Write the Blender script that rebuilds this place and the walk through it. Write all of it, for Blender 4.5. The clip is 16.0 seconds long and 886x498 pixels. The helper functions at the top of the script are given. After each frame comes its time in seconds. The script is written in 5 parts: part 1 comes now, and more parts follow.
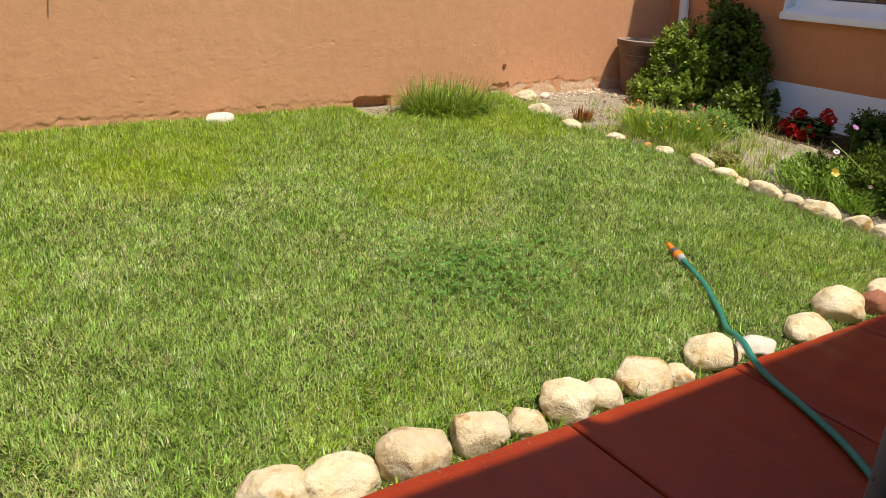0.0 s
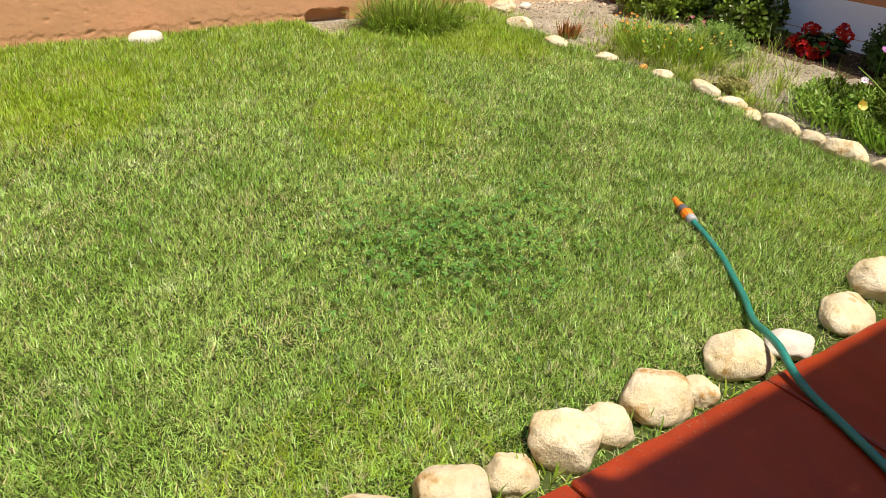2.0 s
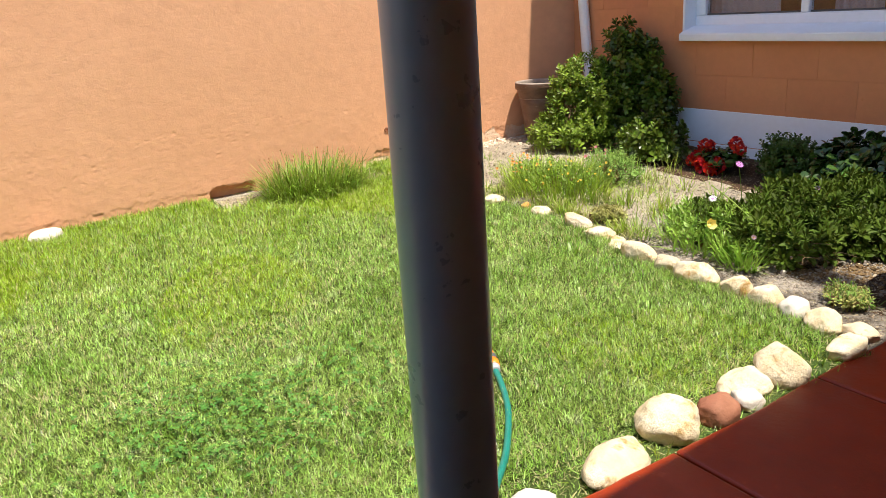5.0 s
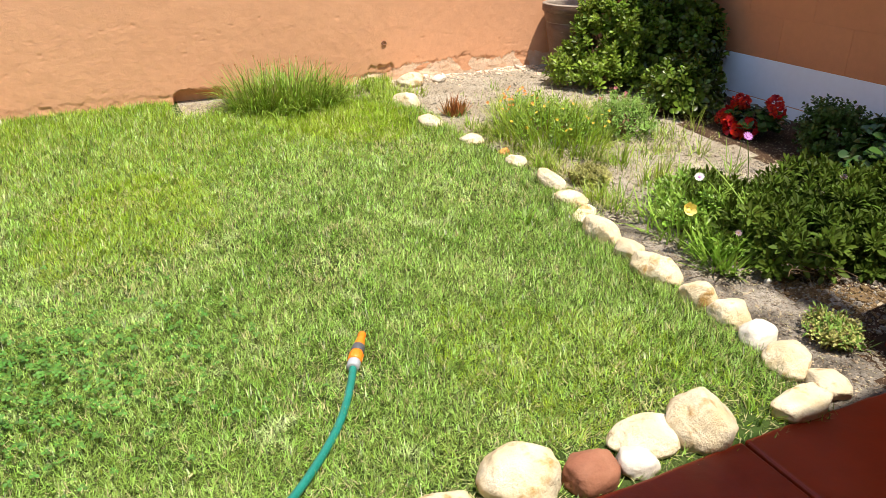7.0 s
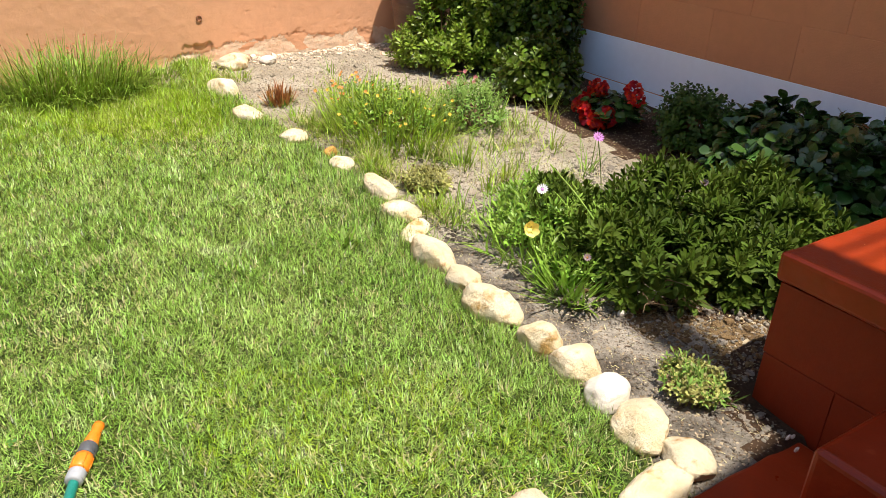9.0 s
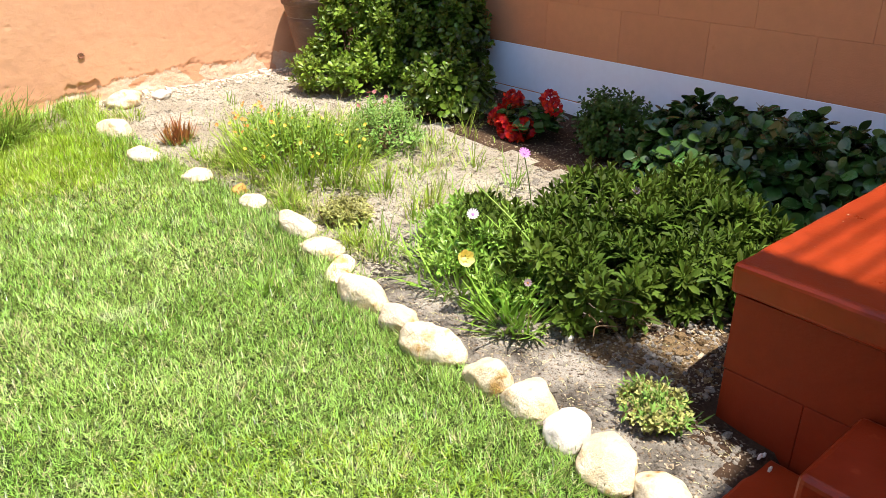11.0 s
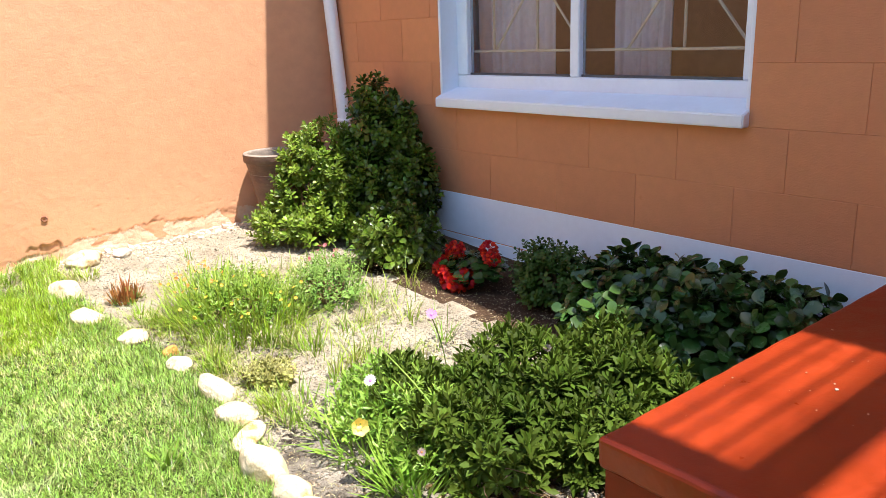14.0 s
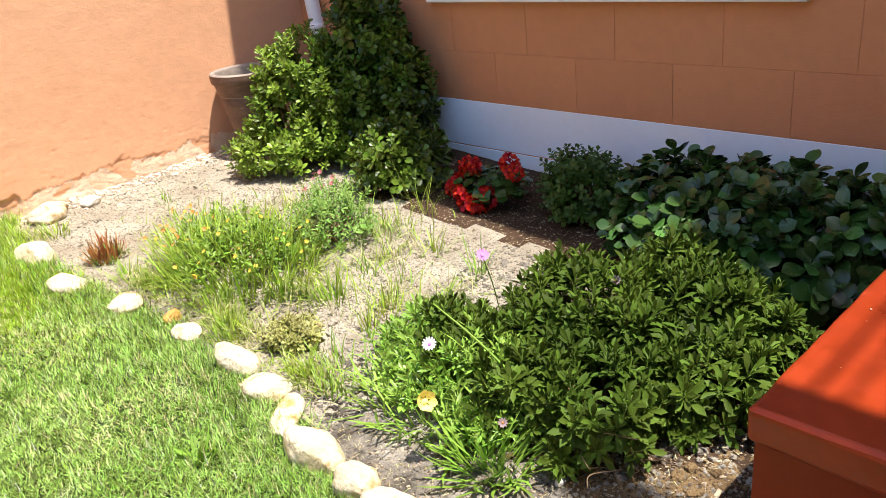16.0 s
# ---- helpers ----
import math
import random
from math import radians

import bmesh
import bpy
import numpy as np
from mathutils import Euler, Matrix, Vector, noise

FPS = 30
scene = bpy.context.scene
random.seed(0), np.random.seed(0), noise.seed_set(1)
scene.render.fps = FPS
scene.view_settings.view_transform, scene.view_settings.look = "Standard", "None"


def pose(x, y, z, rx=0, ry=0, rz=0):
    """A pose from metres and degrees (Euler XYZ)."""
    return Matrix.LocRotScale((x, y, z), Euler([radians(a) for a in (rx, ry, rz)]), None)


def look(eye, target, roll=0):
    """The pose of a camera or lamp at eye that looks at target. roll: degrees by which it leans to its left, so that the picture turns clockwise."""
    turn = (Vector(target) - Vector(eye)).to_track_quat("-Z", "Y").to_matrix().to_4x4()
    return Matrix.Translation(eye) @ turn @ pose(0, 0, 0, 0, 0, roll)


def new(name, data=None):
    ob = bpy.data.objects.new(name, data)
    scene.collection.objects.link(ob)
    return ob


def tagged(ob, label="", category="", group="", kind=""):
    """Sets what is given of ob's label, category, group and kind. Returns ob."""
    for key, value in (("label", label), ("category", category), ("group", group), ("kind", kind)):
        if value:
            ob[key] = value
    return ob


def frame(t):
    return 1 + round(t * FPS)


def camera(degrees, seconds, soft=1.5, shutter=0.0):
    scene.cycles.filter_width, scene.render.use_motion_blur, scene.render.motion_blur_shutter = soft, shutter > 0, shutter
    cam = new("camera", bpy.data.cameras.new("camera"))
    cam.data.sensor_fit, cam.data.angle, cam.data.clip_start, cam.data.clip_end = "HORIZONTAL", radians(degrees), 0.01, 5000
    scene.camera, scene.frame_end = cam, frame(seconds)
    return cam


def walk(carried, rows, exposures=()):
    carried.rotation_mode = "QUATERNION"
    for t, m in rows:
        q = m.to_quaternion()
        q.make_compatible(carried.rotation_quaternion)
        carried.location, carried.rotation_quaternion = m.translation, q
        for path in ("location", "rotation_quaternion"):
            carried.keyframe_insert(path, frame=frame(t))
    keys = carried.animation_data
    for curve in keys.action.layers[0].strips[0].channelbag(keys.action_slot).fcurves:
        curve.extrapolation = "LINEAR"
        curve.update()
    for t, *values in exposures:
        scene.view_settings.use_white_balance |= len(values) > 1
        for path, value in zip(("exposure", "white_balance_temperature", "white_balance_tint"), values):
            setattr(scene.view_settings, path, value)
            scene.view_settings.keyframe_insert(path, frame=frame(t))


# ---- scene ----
cam = camera(60.2, 16.0, soft=0.8)
PATH = [
    (0, (0.019, 0.011, 1.213), (1.077, 1.56, 0.517), 3.9),
    (0.5, (0.086, 0.073, 1.193), (1.162, 1.546, 0.374), 3.7),
    (1, (0.126, 0.262, 1.213), (1.203, 1.685, 0.31), 4.2),
    (1.5, (0.191, 0.369, 1.22), (1.272, 1.781, 0.305), 4.4),
    (2, (0.34, 0.448, 1.209), (1.41, 1.865, 0.289), 4.5),
    (2.5, (0.36, 0.459, 1.192), (1.404, 1.894, 0.271), 4.4),
    (3, (0.244, 0.325, 1.251), (1.418, 1.737, 0.457), 2.6),
    (3.5, (0.349, 0.159, 1.271), (1.598, 1.566, 0.594), -3.0),
    (4, (0.614, -0.042, 1.284), (1.795, 1.431, 0.624), -4.8),
    (4.5, (0.817, -0.057, 1.288), (1.828, 1.554, 0.67), -4.5),
    (5, (1.086, -0.002, 1.304), (2.087, 1.621, 0.702), -3.7),
    (5.2, (1.173, -0.014, 1.304), (2.167, 1.615, 0.705), -3.5),
    (7.3, (1.985, 0.191, 1.29), (2.723, 1.856, 0.464), 1.7),
    (7.5, (2.076, 0.2, 1.291), (2.815, 1.887, 0.512), 2.1),
    (8, (2.198, 0.218, 1.221), (2.938, 1.914, 0.462), 1.7),
    (8.5, (2.231, 0.287, 1.229), (3.027, 1.901, 0.357), 1.0),
    (9, (2.299, 0.504, 1.259), (3.305, 1.991, 0.378), 2.7),
    (9.5, (2.417, 0.625, 1.264), (3.495, 2.062, 0.385), 1.7),
    (9.7, (2.471, 0.638, 1.268), (3.531, 2.086, 0.386), 1.6),
    (11.8, (2.326, 0.653, 1.232), (3.611, 1.966, 0.442), -0.7),
    (12, (2.355, 0.654, 1.253), (3.667, 1.953, 0.485), -0.6),
    (12.5, (2.372, 0.616, 1.279), (3.811, 1.818, 0.583), -0.4),
    (13, (2.381, 0.57, 1.295), (3.838, 1.766, 0.625), -1.1),
    (13.5, (2.532, 0.488, 1.298), (3.916, 1.81, 0.717), -1.0),
    (14, (2.637, 0.463, 1.331), (3.855, 1.957, 0.799), -2.0),
    (14.5, (2.649, 0.512, 1.316), (3.715, 2.016, 0.541), -2.4),
    (15, (2.668, 0.698, 1.283), (3.645, 2.135, 0.293), -3.4),
    (15.5, (2.681, 0.869, 1.305), (3.776, 2.203, 0.293), -5.0),
    (16, (2.694, 0.863, 1.346), (3.914, 2.232, 0.548), -6.6),
]
EXPOSURES = [(0.0, 0.36, 7300, 10), (0.5, 0.56, 7300, 10), (2.0, 0.50, 7300, 10), (2.5, 0.30, 7300, 10), (3.0, 0.35, 7200, 10), (3.5, 0.66, 7100, 10), (4.0, 0.86, 7000, 10), (5.0, 0.90, 6900, 10), (7.5, 0.80, 6900, 10), (9.0, 0.76, 6900, 10), (9.7, 0.9, 6700, 10), (12.5, 1.36, 6500, 10), (14.0, 1.38, 6500, 10), (15.5, 1.08, 6500, 10), (16.0, 1.2, 6500, 10)]
walk(cam, [(t, look(eye, target, roll)) for t, eye, target, roll in PATH], EXPOSURES)

# ---- light: clear sky and a high midday sun ----
SUN = Vector((0.088, -0.3125, 1.0)).normalized()
world = bpy.data.worlds.new("sky")
scene.world = world
world.use_nodes = True
wn = world.node_tree.nodes
sky = wn.new("ShaderNodeTexSky")
sky.sky_type, sky.sun_disc = "NISHITA", False
sky.sun_elevation, sky.sun_rotation = math.asin(SUN.z), math.atan2(SUN.x, SUN.y)
wn["Background"].inputs["Strength"].default_value = 0.14
world.node_tree.links.new(sky.outputs[0], wn["Background"].inputs["Color"])
lamp = bpy.data.lights.new("sun", "SUN")
lamp.energy, lamp.angle, lamp.color = 4.25, radians(0.8), (1.0, 0.95, 0.87)
new("sun", lamp).matrix_world = look(SUN * 20, (0, 0, 0))

# ---- plan, in metres ----
WALL_N, WALL_E, WALL_W, WALL_S = 4.368, 5.028, -2.3, -1.7   # faces of the walls round the garden
PATIO_Z, PATIO_Y0, PATIO_Y1 = 0.197, 0.538, 1.143           # red paving strip
STEP_X, STEP_Y, STEP_Z = 3.448, 1.014, 0.382
LAND_X, LAND_Y, LAND_Z = 3.684, 1.301, 0.587
PLINTH_Z, COURSE, BLOCK = 0.599, 0.207, 0.405
rng = random.Random(7)


def smooth01(a, b, v):
    t = min(1.0, max(0.0, (v - a) / (b - a)))
    return t * t * (3 - 2 * t)


def ground_z(x, y):
    """Height of the soil: it climbs gently to the back wall, with a small heap beside the landing."""
    z = 0.036 + 0.03 * x + 0.05 * y
    z += 0.05 * math.exp(-((x - 3.86) ** 2 + (y - 1.47) ** 2) / 0.03)
    if y < 1.12:
        z -= 0.06
    z -= 0.016 * math.exp(-((x - 2.2) ** 2 + (y - 1.85) ** 2) / 0.4)
    return z + 0.012 * noise.noise((x * 2.3, y * 2.3, 0.0)) + 0.005 * noise.noise((x * 9.0, y * 9.0, 4.0))


BORDER = ((1.0, 3.34), (1.5, 3.39), (2.0, 3.40), (2.5, 3.46), (3.0, 3.45), (3.5, 3.38), (3.9, 3.34), (4.15, 3.36), (4.4, 3.42))


def border_x(y):
    """The line of stones between lawn and flower bed."""
    for (y0, x0), (y1, x1) in zip(BORDER, BORDER[1:]):
        if y <= y1:
            return x0 + (x1 - x0) * max(0.0, (y - y0) / (y1 - y0))
    return BORDER[-1][1]


# ---- materials ----
def material(name, c1, c2, c3=None, s1=5.0, s2=60.0, rough=0.8, bump=0.15, bump_scale=120.0, spec=0.4, metal=0.0,
             rand=0.0, island=0.0, thin=0.0, spots=0.62, coat=0.0, stretch=(1, 1, 1), rough_var=0.1, vary=0.3):
    m = bpy.data.materials.new(name)
    m.use_nodes = True
    nt = m.node_tree
    nodes, link = nt.nodes, nt.links.new
    bsdf = nodes["Principled BSDF"]
    geo = nodes.new("ShaderNodeNewGeometry")
    mapping = nodes.new("ShaderNodeMapping")
    mapping.inputs["Scale"].default_value = stretch
    link(geo.outputs["Position"], mapping.inputs["Vector"])

    def tex(scale, detail=6.0, roughness=0.6):
        n = nodes.new("ShaderNodeTexNoise")
        n.inputs["Scale"].default_value, n.inputs["Detail"].default_value = scale, detail
        n.inputs["Roughness"].default_value = roughness
        link(mapping.outputs[0], n.inputs["Vector"])
        return n.outputs["Fac"]

    def ramp(value, lo, hi):
        r = nodes.new("ShaderNodeMapRange")
        r.inputs["From Min"].default_value, r.inputs["From Max"].default_value = lo, hi
        link(value, r.inputs["Value"])
        return r.outputs["Result"]

    def mix(fac, a, b):
        n = nodes.new("ShaderNodeMix")
        n.data_type = "RGBA"
        link(fac, n.inputs["Factor"])
        for sock, v in ((n.inputs["A"], a), (n.inputs["B"], b)):
            if isinstance(v, tuple):
                sock.default_value = (*v, 1)
            else:
                link(v, sock)
        return n.outputs["Result"]

    big = tex(s1)
    colour = mix(ramp(big, 0.32, 0.68), c1, c2)
    fine = tex(s2)
    if c3:
        colour = mix(ramp(fine, spots, spots + 0.12), colour, c3)
    shade = nodes.new("ShaderNodeHueSaturation")
    value = ramp(fine, 0.2, 0.8)
    m1 = nodes.new("ShaderNodeMath")
    m1.operation = "MULTIPLY_ADD"
    link(value, m1.inputs[0])
    m1.inputs[1].default_value, m1.inputs[2].default_value = vary, 1 - vary / 2
    last = m1.outputs[0]
    for amount, source in ((rand, "object"), (island, "island")):
        if amount:
            pick = nodes.new("ShaderNodeObjectInfo").outputs["Random"] if source == "object" else geo.outputs["Random Per Island"]
            m2 = nodes.new("ShaderNodeMath")
            m2.operation = "MULTIPLY_ADD"
            link(pick, m2.inputs[0])
            m2.inputs[1].default_value, m2.inputs[2].default_value = 2 * amount, 1 - amount
            m3 = nodes.new("ShaderNodeMath")
            m3.operation = "MULTIPLY"
            link(last, m3.inputs[0])
            link(m2.outputs[0], m3.inputs[1])
            last = m3.outputs[0]
            m4 = nodes.new("ShaderNodeMath")
            m4.operation = "MULTIPLY_ADD"
            link(pick, m4.inputs[0])
            m4.inputs[1].default_value, m4.inputs[2].default_value = 0.05 * amount, 0.5 - 0.025 * amount
            link(m4.outputs[0], shade.inputs["Hue"])
    link(last, shade.inputs["Value"])
    link(colour, shade.inputs["Color"])
    link(shade.outputs[0], bsdf.inputs["Base Color"])
    r = nodes.new("ShaderNodeMapRange")
    link(fine, r.inputs["Value"])
    r.inputs["To Min"].default_value, r.inputs["To Max"].default_value = max(0.03, rough - rough_var), min(1.0, rough + rough_var)
    link(r.outputs[0], bsdf.inputs["Roughness"])
    bsdf.inputs["Specular IOR Level"].default_value = spec
    bsdf.inputs["Metallic"].default_value = metal
    bsdf.inputs["Coat Weight"].default_value = coat
    if bump:
        b = nodes.new("ShaderNodeBump")
        b.inputs["Strength"].default_value, b.inputs["Distance"].default_value = bump, 0.01
        link(tex(bump_scale, 8.0, 0.65), b.inputs["Height"])
        link(b.outputs[0], bsdf.inputs["Normal"])
    if thin:
        trans = nodes.new("ShaderNodeBsdfTranslucent")
        link(shade.outputs[0], trans.inputs["Color"])
        ms = nodes.new("ShaderNodeMixShader")
        ms.inputs[0].default_value = thin
        link(bsdf.outputs[0], ms.inputs[1])
        link(trans.outputs[0], ms.inputs[2])
        link(ms.outputs[0], nodes["Material Output"].inputs["Surface"])
    return m


plaster = material("peach_plaster", (0.68, 0.345, 0.19), (0.73, 0.385, 0.22), (0.64, 0.32, 0.175), 0.9, 14, 0.85, 0.22, 45, 0.25, spots=0.68, stretch=(1, 1, 1.15), vary=0.14)
old_plaster = material("flaked_plaster", (0.70, 0.42, 0.26), (0.78, 0.62, 0.46), (0.60, 0.30, 0.16), 10, 30, 0.9, 0.6, 60, 0.2)
block_paint = material("orange_block_paint", (0.60, 0.255, 0.118), (0.64, 0.28, 0.132), (0.55, 0.22, 0.095), 1.6, 24, 0.75, 0.3, 160, 0.3, rand=0.04, spots=0.70, vary=0.12)
white_paint = material("white_wall_paint", (0.85, 0.925, 0.995), (0.82, 0.895, 0.97), (0.74, 0.78, 0.82), 3, 30, 0.6, 0.15, 140, 0.4, spots=0.76, vary=0.06)
frame_paint = material("white_gloss_paint", (0.83, 0.89, 0.97), (0.79, 0.85, 0.93), (0.68, 0.70, 0.73), 4, 40, 0.4, 0.06, 120, 0.5, spots=0.76, vary=0.06)
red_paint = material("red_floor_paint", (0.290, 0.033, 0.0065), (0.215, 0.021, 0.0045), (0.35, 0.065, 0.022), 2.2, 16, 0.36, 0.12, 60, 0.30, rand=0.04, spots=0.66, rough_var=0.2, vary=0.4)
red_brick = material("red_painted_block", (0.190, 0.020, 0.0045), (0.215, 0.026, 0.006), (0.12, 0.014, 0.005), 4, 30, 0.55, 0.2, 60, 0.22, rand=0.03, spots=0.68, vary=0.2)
dark_paving = material("dark_paving", (0.035, 0.030, 0.026), (0.055, 0.048, 0.042), (0.02, 0.018, 0.016), 9, 60, 0.8, 0.5, 50)
sand = material("bed_sand", (0.54, 0.485, 0.39), (0.33, 0.28, 0.21), (0.10, 0.078, 0.05), 5.0, 110, 0.95, 1.0, 150, 0.1, spots=0.51, vary=1.0)
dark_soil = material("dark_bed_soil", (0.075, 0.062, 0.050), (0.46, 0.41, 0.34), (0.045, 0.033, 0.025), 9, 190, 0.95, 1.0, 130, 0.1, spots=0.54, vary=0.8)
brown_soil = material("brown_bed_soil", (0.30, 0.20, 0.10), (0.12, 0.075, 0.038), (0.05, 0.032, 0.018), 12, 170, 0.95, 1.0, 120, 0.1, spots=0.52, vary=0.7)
# dark brown soil, darkened further in its colour to stand for shade
shade_soil = material("brown_soil_painted_shade", (0.085, 0.050, 0.030), (0.050, 0.030, 0.019), (0.14, 0.09, 0.05), 10, 120, 0.95, 1.0, 120, 0.1, spots=0.60, vary=0.7)
thatch = material("lawn_thatch", (0.040, 0.078, 0.016), (0.085, 0.105, 0.034), (0.025, 0.045, 0.010), 6, 60, 0.95, 0.8, 90, 0.1, spots=0.57)
chips = material("mulch_chips", (0.40, 0.32, 0.23), (0.12, 0.08, 0.05), None, 40, 60, 0.9, 0.2, 90, 0.2, island=0.7)
stone = material("cream_sandstone", (0.73, 0.655, 0.50), (0.67, 0.53, 0.315), (0.40, 0.245, 0.09), 14, 15, 0.85, 1.0, 60, 0.2, rand=0.10, spots=0.55, vary=0.4)
stone_rust = material("rusty_orange_stone", (0.58, 0.30, 0.08), (0.46, 0.24, 0.07), (0.60, 0.45, 0.22), 20, 60, 0.85, 0.6, 60, 0.2)
stone_white = material("white_quartz_stone", (0.68, 0.64, 0.57), (0.62, 0.56, 0.48), (0.46, 0.36, 0.24), 10, 30, 0.75, 0.5, 60, 0.3, spots=0.60)
pale_crumb = material("plaster_crumb", (0.72, 0.62, 0.50), (0.66, 0.48, 0.34), None, 20, 60, 0.9, 0.3, 90, 0.2, island=0.25)
stone_red = material("red_brown_stone", (0.26, 0.10, 0.06), (0.33, 0.15, 0.09), (0.18, 0.07, 0.05), 9, 40, 0.8, 0.4, 70, 0.25)
grass_blade = material("grass_blades", (0.195, 0.320, 0.046), (0.325, 0.440, 0.104), (0.43, 0.51, 0.22), 3.2, 7, 0.38, 0.0, 90, 0.5, island=0.95, thin=0.26, spots=0.58)
grass_lime = material("lime_grass_blades", (0.26, 0.40, 0.018), (0.34, 0.44, 0.045), None, 3, 8, 0.42, 0.0, 90, 0.45, island=0.5, thin=0.28)
grass_long = material("long_grass", (0.20, 0.33, 0.032), (0.36, 0.45, 0.055), (0.50, 0.43, 0.16), 9, 30, 0.45, 0.0, 90, 0.4, island=0.5, thin=0.30, spots=0.64)
grass_wild = material("wild_grass", (0.15, 0.27, 0.028), (0.29, 0.39, 0.055), (0.48, 0.42, 0.16), 12, 40, 0.5, 0.0, 90, 0.35, island=0.6, thin=0.28, spots=0.62)
straw = material("dry_grass", (0.60, 0.54, 0.30), (0.50, 0.46, 0.22), None, 8, 40, 0.7, 0.0, 90, 0.3, island=0.3, thin=0.3)
clover = material("clover_leaf", (0.065, 0.195, 0.028), (0.11, 0.25, 0.042), None, 8, 40, 0.5, 0.0, 90, 0.35, island=0.4, thin=0.25)
leaf_glossy = material("glossy_leaf", (0.060, 0.122, 0.012), (0.145, 0.225, 0.024), None, 5, 30, 0.34, 0.05, 60, 0.46, rand=0.35, island=0.45, thin=0.20)
leaf_lime = material("lime_shrub_leaf", (0.110, 0.195, 0.016), (0.225, 0.315, 0.036), None, 5, 30, 0.42, 0.05, 60, 0.4, rand=0.3, island=0.4, thin=0.22)
leaf_dark = material("dark_broad_leaf", (0.034, 0.090, 0.018), (0.060, 0.125, 0.026), None, 6, 25, 0.26, 0.04, 40, 0.5, rand=0.3, island=0.4, thin=0.10)
leaf_daisy = material("daisy_bush_leaf", (0.046, 0.084, 0.009), (0.090, 0.138, 0.017), None, 5, 30, 0.58, 0.05, 60, 0.14, rand=0.3, island=0.4, thin=0.20)
leaf_small = material("small_shrub_leaf", (0.040, 0.100, 0.012), (0.066, 0.135, 0.018), None, 6, 30, 0.5, 0.0, 60, 0.4, rand=0.2, island=0.3, thin=0.15)
leaf_weed = material("weed_leaf", (0.14, 0.27, 0.025), (0.22, 0.33, 0.04), None, 6, 30, 0.45, 0.0, 60, 0.4, rand=0.25, island=0.35, thin=0.22)
leaf_bright = material("strap_leaf", (0.185, 0.345, 0.038), (0.300, 0.440, 0.075), None, 6, 30, 0.4, 0.0, 60, 0.45, island=0.4, thin=0.28)
leaf_grey = material("grey_green_herb", (0.14, 0.27, 0.045), (0.25, 0.37, 0.08), None, 8, 30, 0.6, 0.0, 60, 0.3, island=0.35, thin=0.22)
leaf_yellow = material("yellow_succulent", (0.37, 0.39, 0.10), (0.47, 0.45, 0.16), (0.25, 0.30, 0.065), 14, 40, 0.5, 0.0, 60, 0.4, island=0.45, thin=0.2)
leaf_rust = material("rusty_succulent", (0.44, 0.15, 0.05), (0.34, 0.20, 0.07), None, 20, 40, 0.6, 0.0, 60, 0.3, island=0.4, thin=0.2)
twig = material("twig_bark", (0.17, 0.11, 0.06), (0.27, 0.19, 0.11), None, 15, 60, 0.9, 0.3, 120, 0.2)
petal_red = material("red_petal", (0.62, 0.014, 0.010), (0.40, 0.008, 0.008), None, 30, 60, 0.5, 0.0, 60, 0.3, island=0.4, thin=0.25)
petal_yellow = material("yellow_petal", (0.88, 0.70, 0.14), (0.90, 0.80, 0.34), None, 30, 60, 0.5, 0.0, 60, 0.3, island=0.15, thin=0.25)
petal_gold = material("golden_petal", (0.72, 0.46, 0.04), (0.78, 0.56, 0.08), None, 30, 60, 0.5, 0.0, 60, 0.3, island=0.2, thin=0.2)
petal_orange = material("orange_petal", (0.78, 0.28, 0.05), (0.70, 0.36, 0.10), None, 30, 60, 0.5, 0.0, 60, 0.3, island=0.2, thin=0.2)
petal_white = material("white_petal", (0.85, 0.82, 0.86), (0.80, 0.76, 0.84), None, 30, 60, 0.5, 0.0, 60, 0.3, thin=0.2)
petal_purple = material("purple_petal", (0.55, 0.20, 0.60), (0.62, 0.30, 0.62), None, 30, 60, 0.5, 0.0, 60, 0.3, thin=0.2)
petal_faded = material("faded_petal", (0.34, 0.24, 0.28), (0.28, 0.18, 0.20), None, 30, 60, 0.6, 0.0, 60, 0.3, thin=0.2)
petal_pink = material("pink_petal", (0.58, 0.13, 0.16), (0.48, 0.20, 0.20), None, 30, 60, 0.5, 0.0, 60, 0.3, island=0.4, thin=0.2)
pole_paint = material("slate_blue_metal_paint", (0.20, 0.33, 0.46), (0.225, 0.355, 0.485), (0.29, 0.38, 0.46), 4, 40, 0.30, 0.04, 90, 0.6, metal=0.15, spots=0.80, vary=0.08)
pipe_paint = material("white_pipe_paint", (0.88, 0.89, 0.91), (0.82, 0.84, 0.86), (0.6, 0.6, 0.6), 5, 60, 0.45, 0.04, 90, 0.45, spots=0.76, vary=0.08)
pot_glaze = material("brown_pot", (0.105, 0.055, 0.036), (0.165, 0.095, 0.064), (0.26, 0.20, 0.16), 9, 30, 0.5, 0.6, 40, 0.4, spots=0.64, stretch=(1, 1, 2.5))
pot_rim = material("weathered_pot_rim", (0.36, 0.30, 0.25), (0.22, 0.17, 0.14), (0.52, 0.48, 0.43), 12, 50, 0.8, 0.5, 60)
hose_green = material("teal_hose_rubber", (0.007, 0.165, 0.13), (0.010, 0.20, 0.16), (0.04, 0.30, 0.26), 20, 160, 0.36, 0.1, 200, 0.5, spots=0.62)
nozzle_orange = material("orange_plastic", (0.85, 0.24, 0.02), (0.80, 0.20, 0.015), None, 20, 60, 0.4, 0.03, 90, 0.45)
nozzle_grey = material("dark_grey_plastic", (0.07, 0.075, 0.085), (0.10, 0.105, 0.115), None, 20, 60, 0.5, 0.03, 90, 0.4)
